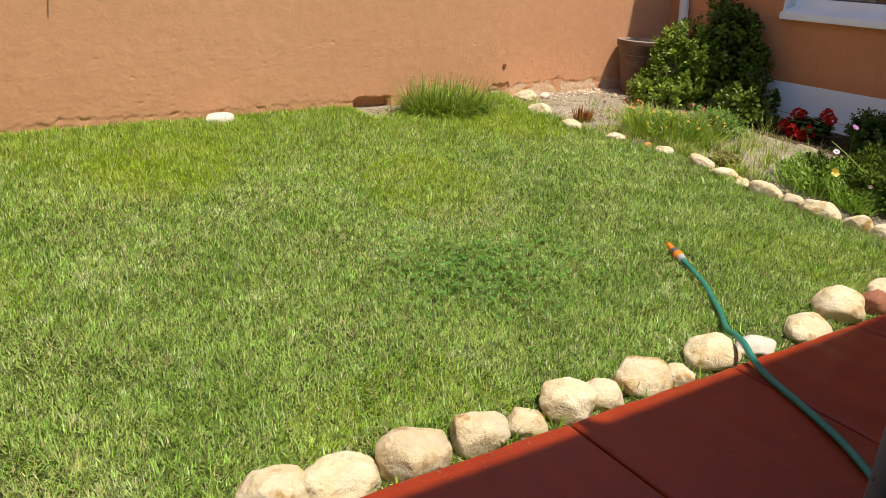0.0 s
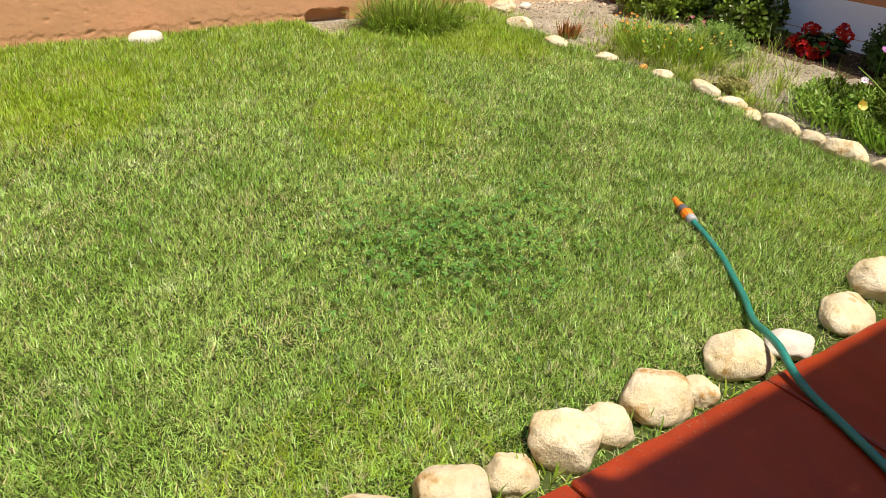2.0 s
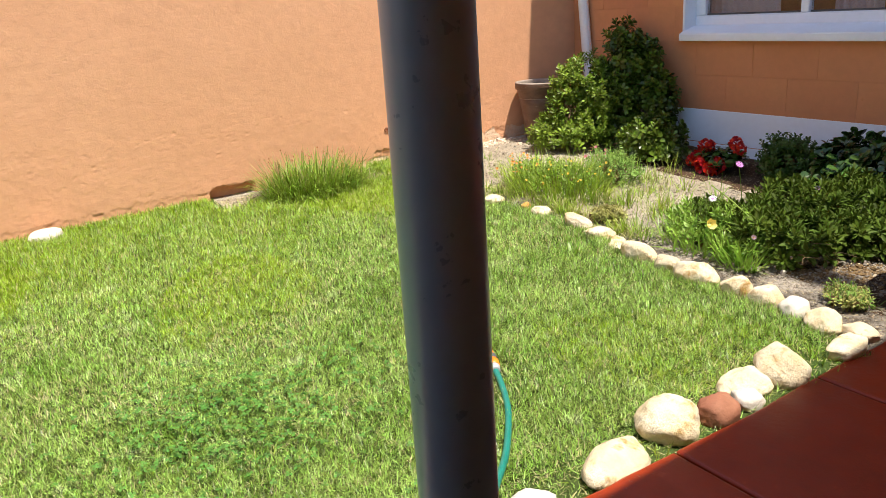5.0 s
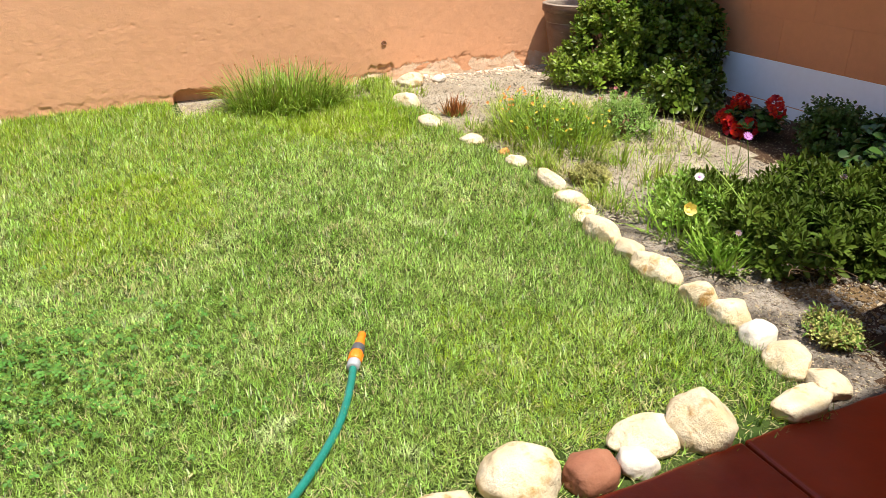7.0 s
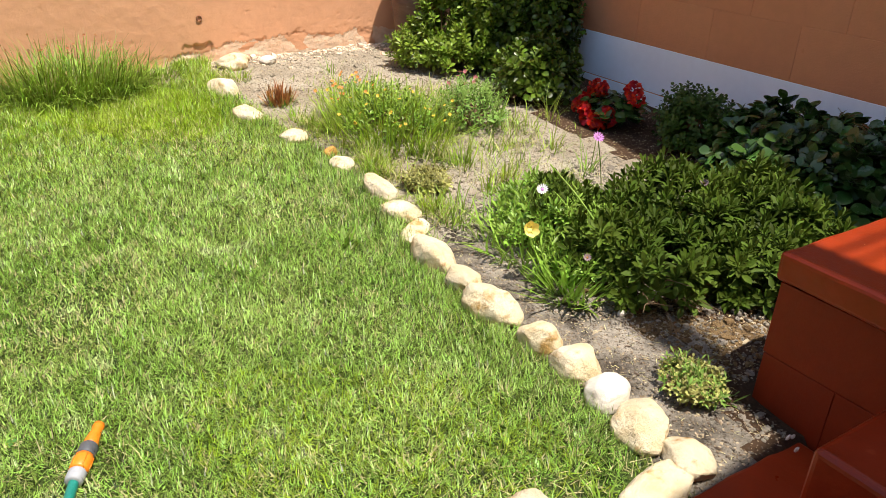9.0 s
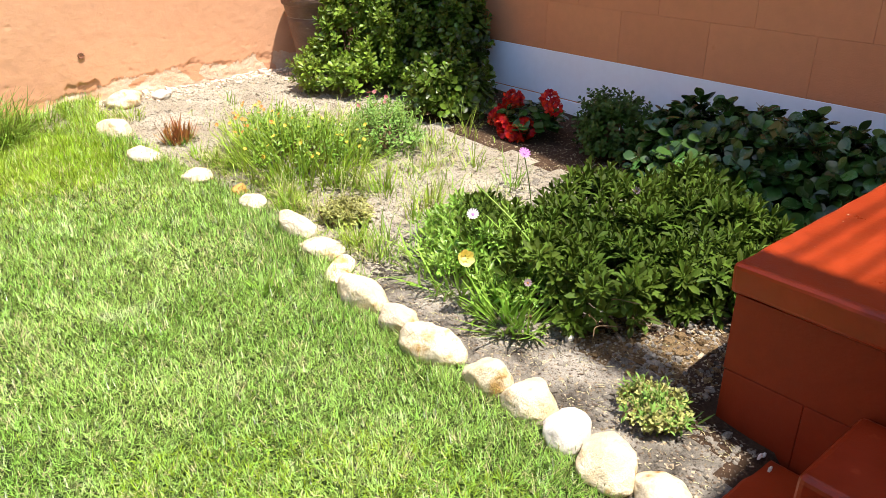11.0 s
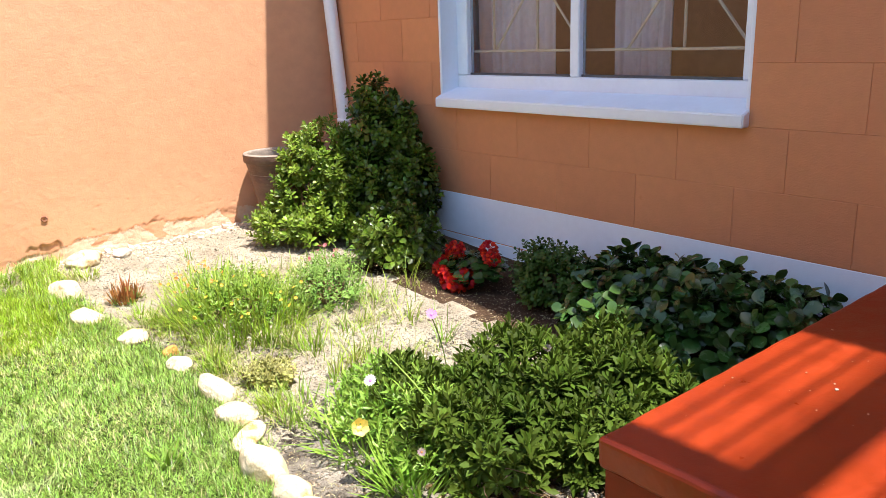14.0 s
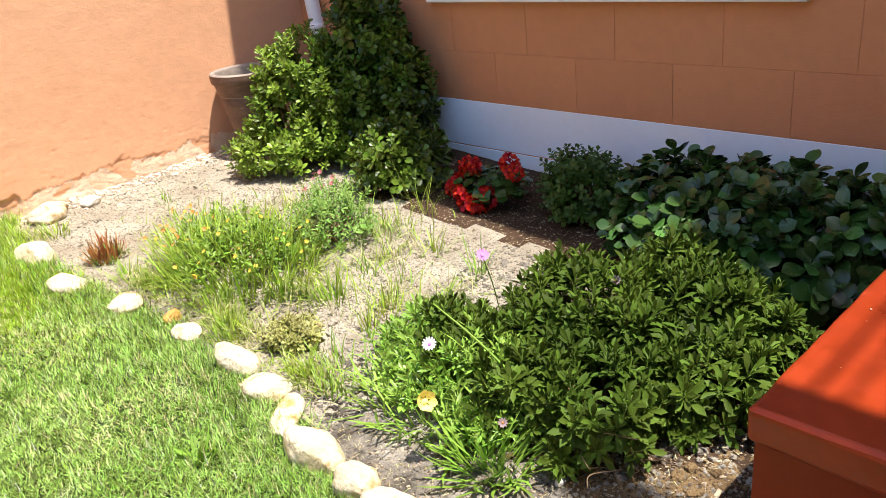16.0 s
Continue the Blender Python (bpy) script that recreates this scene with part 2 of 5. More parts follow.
nut_grey = material("light_grey_plastic", (0.38, 0.40, 0.43), (0.32, 0.34, 0.37), None, 20, 60, 0.5, 0.03, 90, 0.4)
room_brown = material("brown_room_wall", (0.52, 0.28, 0.11), (0.58, 0.33, 0.14), None, 2, 20, 0.8, 0.1, 60)
curtain_cloth = material("pale_lilac_curtain", (0.90, 0.87, 0.92), (0.84, 0.80, 0.87), None, 6, 50, 0.9, 0.1, 200, 0.1, thin=0.2)
bar_paint = material("cream_bar_paint", (0.68, 0.60, 0.46), (0.60, 0.53, 0.40), None, 8, 60, 0.5, 0.05, 90)
roof_sheet = material("grey_roof_sheet", (0.42, 0.42, 0.42), (0.36, 0.36, 0.36), None, 3, 40, 0.6, 0.1, 60)
timber = material("brown_timber", (0.20, 0.11, 0.06), (0.26, 0.15, 0.08), None, 3, 40, 0.7, 0.2, 60)
threshold_wood = material("weathered_threshold", (0.20, 0.17, 0.16), (0.30, 0.26, 0.24), (0.6, 0.6, 0.6), 12, 40, 0.7, 0.3, 60, spots=0.7)
glass = bpy.data.materials.new("window_glass")
glass.use_nodes = True
g = glass.node_tree.nodes["Principled BSDF"]
g.inputs["Base Color"].default_value, g.inputs["Roughness"].default_value = (0.95, 0.97, 0.97, 1), 0.02
g.inputs["Transmission Weight"].default_value, g.inputs["IOR"].default_value = 1.0, 1.45


# ---- builders ----
def mesh_object(name, verts, faces, mat, parent=None, shaded_smooth=False):
    me = bpy.data.meshes.new(name)
    me.from_pydata([tuple(v) for v in verts], [], faces)
    if shaded_smooth:
        me.shade_smooth()
    if mat:
        me.materials.append(mat)
    ob = new(name, me)
    ob.parent = parent
    return ob


def part(name, bm, mat, parent=None, label="", shaded_smooth=False):
    """Links a bmesh as one mesh object, under a thing or a part."""
    me = bpy.data.meshes.new(name)
    bm.to_mesh(me)
    bm.free()
    if shaded_smooth:
        me.shade_smooth()
    if mat:
        me.materials.append(mat)
    ob = new(name, me)
    ob.parent = parent
    if label:
        ob["label"] = label
    return ob


def empty(name, place, label, category, group=""):
    ob = new(name)
    ob.location = place
    ob.empty_display_size = 0.1
    return tagged(ob, label, category, group)


def box_bm(x0, x1, y0, y1, z0, z1, bevel=0.004, segments=1):
    bm = bmesh.new()
    bmesh.ops.create_cube(bm, size=1.0)
    bmesh.ops.transform(bm, matrix=Matrix.LocRotScale(((x0 + x1) / 2, (y0 + y1) / 2, (z0 + z1) / 2), None, (x1 - x0, y1 - y0, z1 - z0)), verts=bm.verts)
    if bevel:
        bmesh.ops.bevel(bm, geom=bm.edges[:], offset=bevel, segments=segments, affect="EDGES", profile=0.5)
    return bm


def box(name, x0, x1, y0, y1, z0, z1, mat, parent=None, bevel=0.004, label="", segments=1):
    return part(name, box_bm(x0, x1, y0, y1, z0, z1, bevel, segments), mat, parent, label)


def spline(points, steps=8):
    """Points along a smooth curve through the given ones."""
    pts = [Vector(p) for p in points]
    pts = [2 * pts[0] - pts[1]] + pts + [2 * pts[-1] - pts[-2]]
    out = []
    for a, b, c, d in zip(pts, pts[1:], pts[2:], pts[3:]):
        for k in range(steps):
            t = k / steps
            out.append(0.5 * (2 * b + (c - a) * t + (2 * a - 5 * b + 4 * c - d) * t * t + (3 * b - a - 3 * c + d) * t ** 3))
    return out + [pts[-2]]


def tube_data(points, radii, sides=8):
    verts, faces = [], []
    side = Vector((0.31, 0.17, 0.93))
    for i, p in enumerate(points):
        ahead = (points[min(i + 1, len(points) - 1)] - points[max(i - 1, 0)]).normalized()
        u = ahead.cross(side)
        if u.length < 0.1:
            u = ahead.cross(Vector((0.9, 0.4, 0.1)))
        u.normalize()
        v = ahead.cross(u)
        r = radii[i] if isinstance(radii, (list, tuple)) else radii
        for k in range(sides):
            a = 2 * math.pi * k / sides
            verts.append(p + (u * math.cos(a) + v * math.sin(a)) * r)
    n = len(points)
    for i in range(n - 1):
        for k in range(sides):
            a, b = i * sides + k, i * sides + (k + 1) % sides
            faces.append((a, b, b + sides, a + sides))
    faces.append(tuple(range(sides))[::-1])
    faces.append(tuple(range((n - 1) * sides, n * sides)))
    return verts, faces


def lathe(name, profile, mat, parent=None, sides=28, matrix=None, label="", closed=True):
    """A turned shape from (radius, height) pairs, with or without end discs."""
    verts, faces = [], []
    for r, z in profile:
        for k in range(sides):
            a = 2 * math.pi * k / sides
            verts.append(Vector((r * math.cos(a), r * math.sin(a), z)))
    for i in range(len(profile) - 1):
        for k in range(sides):
            a, b = i * sides + k, i * sides + (k + 1) % sides
            faces.append((a, b, b + sides, a + sides))
    if closed:
        faces.append(tuple(range(sides))[::-1])
        faces.append(tuple(range((len(profile) - 1) * sides, len(profile) * sides)))
    if matrix:
        verts = [matrix @ v for v in verts]
    ob = mesh_object(name, verts, faces, mat, parent, True)
    if label:
        ob["label"] = label
    return ob


def leaf_data(length, width, fold=0.25, droop=0.25, widest=0.55, rows=4):
    """One leaf along +y with a folded midrib: vertices and faces."""
    verts, faces = [Vector((0, 0, 0))], []
    for i in range(1, rows):
        t = i / rows
        w = width / 2 * (math.sin(math.pi * t ** (math.log(0.5) / math.log(widest)))) ** 0.75
        y, z = length * t, -droop * length * t * t
        verts += [Vector((-w, y, z + fold * w)), Vector((0, y, z)), Vector((w, y, z + fold * w))]
    verts.append(Vector((0, length, -droop * length)))
    faces += [(0, 2, 1), (0, 3, 2)]
    for i in range(rows - 2):
        a = 1 + 3 * i
        faces += [(a, a + 1, a + 4, a + 3), (a + 1, a + 2, a + 5, a + 4)]
    a, tip = 1 + 3 * (rows - 2), len(verts) - 1
    faces += [(a, a + 1, tip), (a + 1, a + 2, tip)]
    return verts, faces


def join_data(pieces):
    """Joins (vertices, faces, matrix) pieces into one list of vertices and faces."""
    verts, faces = [], []
    for v, f, m in pieces:
        base = len(verts)
        verts += [m @ p for p in v]
        faces += [tuple(i + base for i in face) for face in f]
    return verts, faces


def sprig_mesh(name, mat, r, count, length, width, stem, tilt0, tilt1, droop=0.2, fold=0.3, widest=0.6, rows=4):
    """A shoot along +z: leaves in a spiral, the lower ones spread wide, the upper ones upright."""
    pieces = [(*tube_data([Vector((0, 0, -0.02)), Vector((0, 0, stem))], [0.0022, 0.0014], 5), Matrix())]
    for i in range(count):
        t = i / max(1, count - 1)
        s = (1.0 - 0.35 * t) * r.uniform(0.8, 1.12)
        v, f = leaf_data(length * s, width * s, fold, droop * r.uniform(0.5, 1.4), widest, rows)
        turn = i * 137.5 + r.uniform(-18, 18)
        tilt = tilt0 + (tilt1 - tilt0) * t + r.uniform(-10, 10)
        pieces.append((v, f, pose(0, 0, stem * (0.15 + 0.85 * t), 0, 0, turn) @ pose(0, 0.002, 0, tilt, r.uniform(-14, 14), 0)))
    v, f = join_data(pieces)
    me = bpy.data.meshes.new(name)
    me.from_pydata([tuple(p) for p in v], [], f)
    me.shade_smooth()
    me.materials.append(mat)
    return me


def along(direction, place, spin, size=1.0):
    q = Vector(direction).to_track_quat("Z", "Y")
    return Matrix.LocRotScale(place, q, (size, size, size)) @ pose(0, 0, 0, 0, 0, spin)


def put_piece(name, me, m, parent):
    ob = new(name, me)
    ob.parent = parent
    ob.matrix_basis = parent.matrix_basis.inverted() @ m if parent else m
    return ob


def lobes_sample(r, lobes, count, floor, keep=None):
    """Points with outward directions on the skin of a union of ellipsoids."""
    out = []
    areas = [(rx * ry + ry * rz + rx * rz) for _, _, _, rx, ry, rz in lobes]
    tries = 0
    while len(out) < count and tries < count * 60:
        tries += 1
        k = r.choices(range(len(lobes)), areas)[0]
        cx, cy, cz, rx, ry, rz = lobes[k]
        d = Vector((r.gauss(0, 1), r.gauss(0, 1), r.gauss(0.15, 1))).normalized()
        depth = 1.0 - 0.35 * r.random() ** 2
        p = Vector((cx + rx * d.x * depth, cy + ry * d.y * depth, cz + rz * d.z * depth))
        inside = any(j != k and ((p.x - l[0]) / l[3]) ** 2 + ((p.y - l[1]) / l[4]) ** 2 + ((p.z - l[2]) / l[5]) ** 2 < 0.6 for j, l in enumerate(lobes))
        if inside or p.z < floor(p.x, p.y) + 0.02 or p.x > WALL_E - 0.07 or (keep and not keep(p)):
            continue
        n = Vector((d.x / rx, d.y / ry, d.z / rz)).normalized()
        out.append((p, (n + Vector((0, 0, 0.8))).normalized()))
    return out


def bush(name, base, lobes, meshes, count, seed, label, size=(0.8, 1.2), keep=None, inner=40, category="shrub"):
    """A shrub: woody limbs from one base, and leafy shoots all over its lobes."""
    r = random.Random(seed)
    bx, by = base
    root = empty(name, (bx, by, ground_z(bx, by)), label, category)
    pts = lobes_sample(r, lobes, count, ground_z, keep)
    for p, _ in pts[:30]:
        b = Vector((bx + r.uniform(-0.05, 0.05), by + r.uniform(-0.05, 0.05), ground_z(bx, by) - 0.03))
        mid = b.lerp(p, 0.5) + Vector((r.uniform(-0.04, 0.04), r.uniform(-0.04, 0.04), 0.04))
        path = [q - root.location for q in spline([b, mid, p], 5)]
        mesh_object("limb", *tube_data(path, [0.009 - 0.0065 * i / (len(path) - 1) for i in range(len(path))], 5), twig, root, True)
    for p, n in pts:
        n = (n + Vector((r.uniform(-0.35, 0.35), r.uniform(-0.35, 0.35), r.uniform(-0.2, 0.3)))).normalized()
        put_piece("sprig", r.choice(meshes), along(n, p, r.uniform(0, 360), r.uniform(*size)), root)
    return root


def blades(name, seeds, mat, parent=None, segments=2, twist=0.0):
    """Narrow bent leaves: each seed is (place, heading in radians, length, width, lean at base, lean at tip)."""
    n = len(seeds)
    s = seeds if isinstance(seeds, np.ndarray) else np.array([(p[0], p[1], p[2], h, l, w, a, b) for p, h, l, w, a, b in seeds], float)
    base, head, length, width, lean0, lean1 = s[:, :3], s[:, 3], s[:, 4], s[:, 5], s[:, 6], s[:, 7]
    curl = np.random.RandomState(n % 1000).uniform(-twist, twist, n)
    rows, place = [], base.copy()
    for k in range(segments + 1):
        t = k / segments
        turn = head + curl * t
        ahead = np.stack([np.cos(turn), np.sin(turn), 0 * turn], 1)
        side = np.stack([-np.sin(turn), np.cos(turn), 0 * turn], 1)
        if k:
            lean = (lean0 + (lean1 - lean0) * (t - 0.5 / segments))[:, None]
            place = place + (ahead * np.sin(lean) + np.array([0, 0, 1.0]) * np.cos(lean)) * (length / segments)[:, None]
        if k < segments:
            w = (width * (1 - 0.45 * t) / 2)[:, None]
            rows += [place - side * w, place + side * w]
        else:
            rows.append(place)
    per = 2 * segments + 1
    verts = np.stack(rows, 1).reshape(-1, 3)
    start = np.arange(n)[:, None] * per
    quads = np.concatenate([start[:, :0]] + [start + np.array([2 * k, 2 * k + 1, 2 * k + 3, 2 * k + 2]) for k in range(segments - 1)], 1).reshape(-1, 4)
    tris = (start + np.array([2 * segments - 2, 2 * segments - 1, 2 * segments])).reshape(-1, 3)
    me = bpy.data.meshes.new(name)
    me.vertices.add(len(verts))
    me.vertices.foreach_set("co", verts.astype(np.float32).ravel())
    loops = np.concatenate([quads.ravel(), tris.ravel()])
    me.loops.add(len(loops))
    me.loops.foreach_set("vertex_index", loops.astype(np.int32))
    starts = np.concatenate([np.arange(len(quads)) * 4, len(quads) * 4 + np.arange(len(tris)) * 3])
    me.polygons.add(len(starts))
    me.polygons.foreach_set("loop_start", starts.astype(np.int32))
    me.update(calc_edges=True)
    me.materials.append(mat)
    ob = new(name, me)
    ob.parent = parent
    if parent:
        ob.matrix_parent_inverse = Matrix.Translation(-Vector(parent.location))
    return ob


# ---- ground: one sheet, fine in the garden, out to the horizon ----
def build_ground():
    step = 0.05
    xs = [-500, -60, -8] + [WALL_W + step * i for i in range(int((WALL_E + 0.1 - WALL_W) / step) + 1)] + [9, 60, 500]
    ys = [-500, -60, -8, -2, 0.4] + [1.0 + step * i for i in range(int((WALL_N + 0.12 - 1.0) / step) + 1)] + [9, 60, 500]
    verts, faces, kinds = [], [], []
    for y in ys:
        for x in xs:
            inside = WALL_W <= x <= WALL_E + 0.1 and 1.0 <= y <= WALL_N + 0.12
            verts.append((x, y, ground_z(x, y) if inside else (0.0 if y < 0.5 else 0.15)))
    w = len(xs)
    for j in range(len(ys) - 1):
        for i in range(w - 1):
            faces.append((j * w + i, j * w + i + 1, (j + 1) * w + i + 1, (j + 1) * w + i))
            cx, cy = (xs[i] + xs[i + 1]) / 2, (ys[j] + ys[j + 1]) / 2
            sandy = cx > border_x(cy) or (cy > 4.02 and 2.25 < cx) or not (-3 < cx < 6 and 1 < cy < 5)
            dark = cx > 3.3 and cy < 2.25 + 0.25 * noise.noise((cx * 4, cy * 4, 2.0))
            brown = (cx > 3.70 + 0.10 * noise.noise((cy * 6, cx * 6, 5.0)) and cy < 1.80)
            # shade painted into the soil: house foot, under the daisy bush, landing foot
            shade_painted = 1 < cy < 5 and cx < 6 and (cx > 4.46 + 0.10 * noise.noise((cy * 5, cx * 5, 7.0)) and cy < 3.40 or ((cx - 4.08) / 0.36) ** 2 + ((cy - 1.80) / 0.42) ** 2 < 1 or (cx > 3.59 + 0.05 * noise.noise((cy * 9, cx * 9, 3.0)) and cy < 1.42))
            kinds.append((4 if shade_painted else 3 if brown else 2 if dark else 1) if sandy else 0)
    ob = mesh_object("ground", verts, faces, thatch, None, True)
    ob.data.materials.append(sand)
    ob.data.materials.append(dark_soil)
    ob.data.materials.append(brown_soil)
    ob.data.materials.append(shade_soil)
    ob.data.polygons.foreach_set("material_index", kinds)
    tagged(ob, "sandy garden soil sloping gently up to the back wall", "ground", kind="structure")


build_ground()


# ---- walls ----
def build_back_wall():
    """Thick plastered wall; flaked and hollowed along its foot."""
    root = empty("wall_north", (0, WALL_N, 0), "sunlit peach plastered garden wall with flaking foot", "wall")
    root["kind"] = "structure"
    root.location = (0, 0, 0)

    def ragged(x):
        """Height over the soil of the torn lower edge of the top coat."""
        e = 0.050 + 0.030 * noise.noise((x * 4.0, 0.3, 8.0)) + 0.024 * noise.noise((x * 13.0, 0.7, 3.0)) + 0.018 * abs(noise.noise((x * 33.0, 0.7, 3.0))) + 0.012 * noise.noise((x * 80.0, 0.7, 3.0))
        return e + 0.06 * smooth01(3.3, 3.8, x) * (0.6 + 0.9 * noise.noise((x * 6.0, 4.0, 1.0)))

    def relief(x, z):
        foot = z - ground_z(x, WALL_N)
        d = 0.0016 * noise.noise((x * 3, z * 3, 1.0)) + 0.0009 * noise.noise((x * 16, z * 18, 2.0)) + 0.0006 * noise.noise((x * 42, z * 46, 12.0))
        if foot < ragged(x):
            d -= 0.0016 + 0.0012 * smooth01(3.1, 3.4, x) + 0.0012 * noise.noise((x * 40, z * 60, 5.0)) + 0.0022 * (noise.noise((x * 12, z * 26, 6.0)) > 0.22)
        else:
            # trowel nicks and pinholes
            n = noise.noise((x * 30, z * 60, 9.0)) + 0.35 * noise.noise((x * 4, z * 5, 19.0))
            if n > 0.60:
                d -= min(0.0026, 0.02 * (n - 0.60))
        wob = 0.018 * noise.noise((x * 14, z * 6, 1.0)) + 0.010 * noise.noise((x * 50, z * 20, 1.0))
        for cx, cz, rx, rz, deep in ((2.37, 0.352, 0.13, 0.040, 0.060), (1.25, 0.28, 0.10, 0.022, 0.020), (3.41, 0.398, 0.050, 0.052, 0.010), (3.33, 0.41, 0.022, 0.030, 0.006)):
            q = ((x - cx + wob) / rx) ** 6 + ((z - cz + wob) / rz) ** 4
            if q < 1:
                d -= deep * min(1.0, 4 * (1 - q))
        return d

    x0, x1, low, top = WALL_W, WALL_E, 0.0, 0.75
    nx, nz = 1050, 110
    verts, faces, kinds = [], [], []
    for j in range(nz + 1):
        for i in range(nx + 1):
            x, z = x0 + (x1 - x0) * i / nx, low + (top - low) * j / nz
            verts.append((x, WALL_N - relief(x, z), z))
    for j in range(nz):
        for i in range(nx):
            a = j * (nx + 1) + i
            faces.append((a, a + 1, a + nx + 2, a + nx + 1))
            x, z = x0 + (x1 - x0) * (i + 0.5) / nx, low + (top - low) * (j + 0.5) / nz
            kinds.append(1 if x > 3.2 + 0.1 * noise.noise((x * 9, z * 9, 0)) and z - ground_z(x, WALL_N) < ragged(x) and noise.noise((x * 7, z * 12, 33.0)) > -0.25 else 0)
    up = len(verts)
    mx, mz = 400, 120
    for j in range(mz + 1):
        for i in range(mx + 1):
            x, z = x0 + (x1 - x0) * i / mx, top + (2.7 - top) * j / mz
            verts.append((x, WALL_N - relief(x, z), z))
    for j in range(mz):
        for i in range(mx):
            a = up + j * (mx + 1) + i
            faces.append((a, a + 1, a + mx + 2, a + mx + 1))
            kinds.append(0)
    face = mesh_object("plaster_face", verts, faces, plaster, root, True)
    face.data.materials.append(old_plaster)
    face.data.polygons.foreach_set("material_index", kinds)
    box("core", x0, x1 + 0.3, WALL_N + 0.08, WALL_N + 0.3, -0.2, 2.7, old_plaster, root, 0)
    box("coping", x0, x1 + 0.3, WALL_N - 0.03, WALL_N + 0.33, 2.7, 2.76, plaster, root, 0.01)


build_back_wall()

DOOR_Y0, DOOR_Y1, DOOR_TOP = 0.28, 1.18, 2.62
WIN_Y0, WIN_Y1, WIN_Z0, WIN_Z1 = 1.782, 3.372, 1.075, 2.30
HOUSE_TOP = 2.85


def build_house_wall():
    """Block-built house wall with a white painted plinth, a window and a door; returns its root for the blocks."""
    root = empty("wall_east", (0, 0, 0), "orange painted block house wall with white plinth", "wall")
    root["kind"] = "structure"
    a, b = WALL_E + 0.002, WALL_E + 0.24
    for name, y0, y1, z0, z1 in (("wall_core", WIN_Y1, WALL_N + 0.08, -0.2, HOUSE_TOP), ("wall_core", WIN_Y0, WIN_Y1, -0.2, WIN_Z0 - 0.06),
                                 ("wall_core", WIN_Y0, WIN_Y1, WIN_Z1, HOUSE_TOP), ("wall_core", DOOR_Y1, WIN_Y0, -0.2, HOUSE_TOP),
                                 ("wall_core", DOOR_Y0, DOOR_Y1, DOOR_TOP, HOUSE_TOP), ("wall_core", WALL_S, DOOR_Y0, -0.2, HOUSE_TOP)):
        box(name, a, b, y0, y1, z0, z1, block_paint, root, 0)
    return root


house_wall = build_house_wall()


def plain_setting():
    w = box("wall_west", WALL_W - 0.25, WALL_W, WALL_S, WALL_N + 0.3, -0.2, 2.2, plaster, None, 0.01)
    tagged(w, "plain peach plastered side wall", "wall", kind="structure")
    w = box("wall_south", WALL_W - 0.25, WALL_E + 0.24, WALL_S - 0.25, WALL_S, -0.2, 2.85, block_paint, None, 0.01)
    tagged(w, "plain orange house wall behind the covered patio", "wall", kind="structure")
    f = box("floor_inner", WALL_W, WALL_E, WALL_S, PATIO_Y0 - 0.004, -0.1, PATIO_Z - 0.012, dark_paving, None, 0.006)
    tagged(f, "dark paving of the covered patio", "floor", kind="structure")
    bm = bmesh.new()
    outline = ((WALL_W, WALL_S), (3.90, WALL_S), (3.90, 0.535), (3.3, 0.51), (2.4, 0.468), (1.4, 0.448), (WALL_W, 0.44))
    low, high = [bm.verts.new((x, y, 2.226)) for x, y in outline], [bm.verts.new((x, y, 2.27)) for x, y in outline]
    bm.faces.new(low[::-1]), bm.faces.new(high)
    for k in range(len(outline)):
        n = (k + 1) % len(outline)
        bm.faces.new((low[k], low[n], high[n], high[k]))
    r = part("patio_roof", bm, roof_sheet)
    tagged(r, "grey sheet roof over the patio", "roof", kind="structure")
    r = box("house_eave", 4.775, WALL_E + 0.6, WALL_S - 0.3, WALL_N + 0.3, 2.86, 2.93, roof_sheet, None, 0.006)
    tagged(r, "grey sheet roof eave of the house", "roof", kind="structure")
    room = empty("room_shell", (6.4, 2.4, 0.5), "dim brown room behind window and door", "room")
    room["kind"] = "structure"
    m = Matrix.Translation((-6.4, -2.4, -0.5))
    for name, dims in (("room_back", (8.0, 8.1, WALL_S, 4.7, 0.4, 2.85)), ("room_side", (5.27, 8.0, 4.5, 4.7, 0.4, 2.85)), ("room_side", (5.27, 8.0, WALL_S, WALL_S + 0.1, 0.4, 2.85)),
                       ("room_floor", (5.27, 8.0, WALL_S + 0.1, 4.5, 0.45, 0.58)), ("room_ceiling", (5.27, 8.1, WALL_S, 4.7, 2.855, 2.86))):
        box(name, *dims, room_brown, room, 0).matrix_parent_inverse = m


plain_setting()


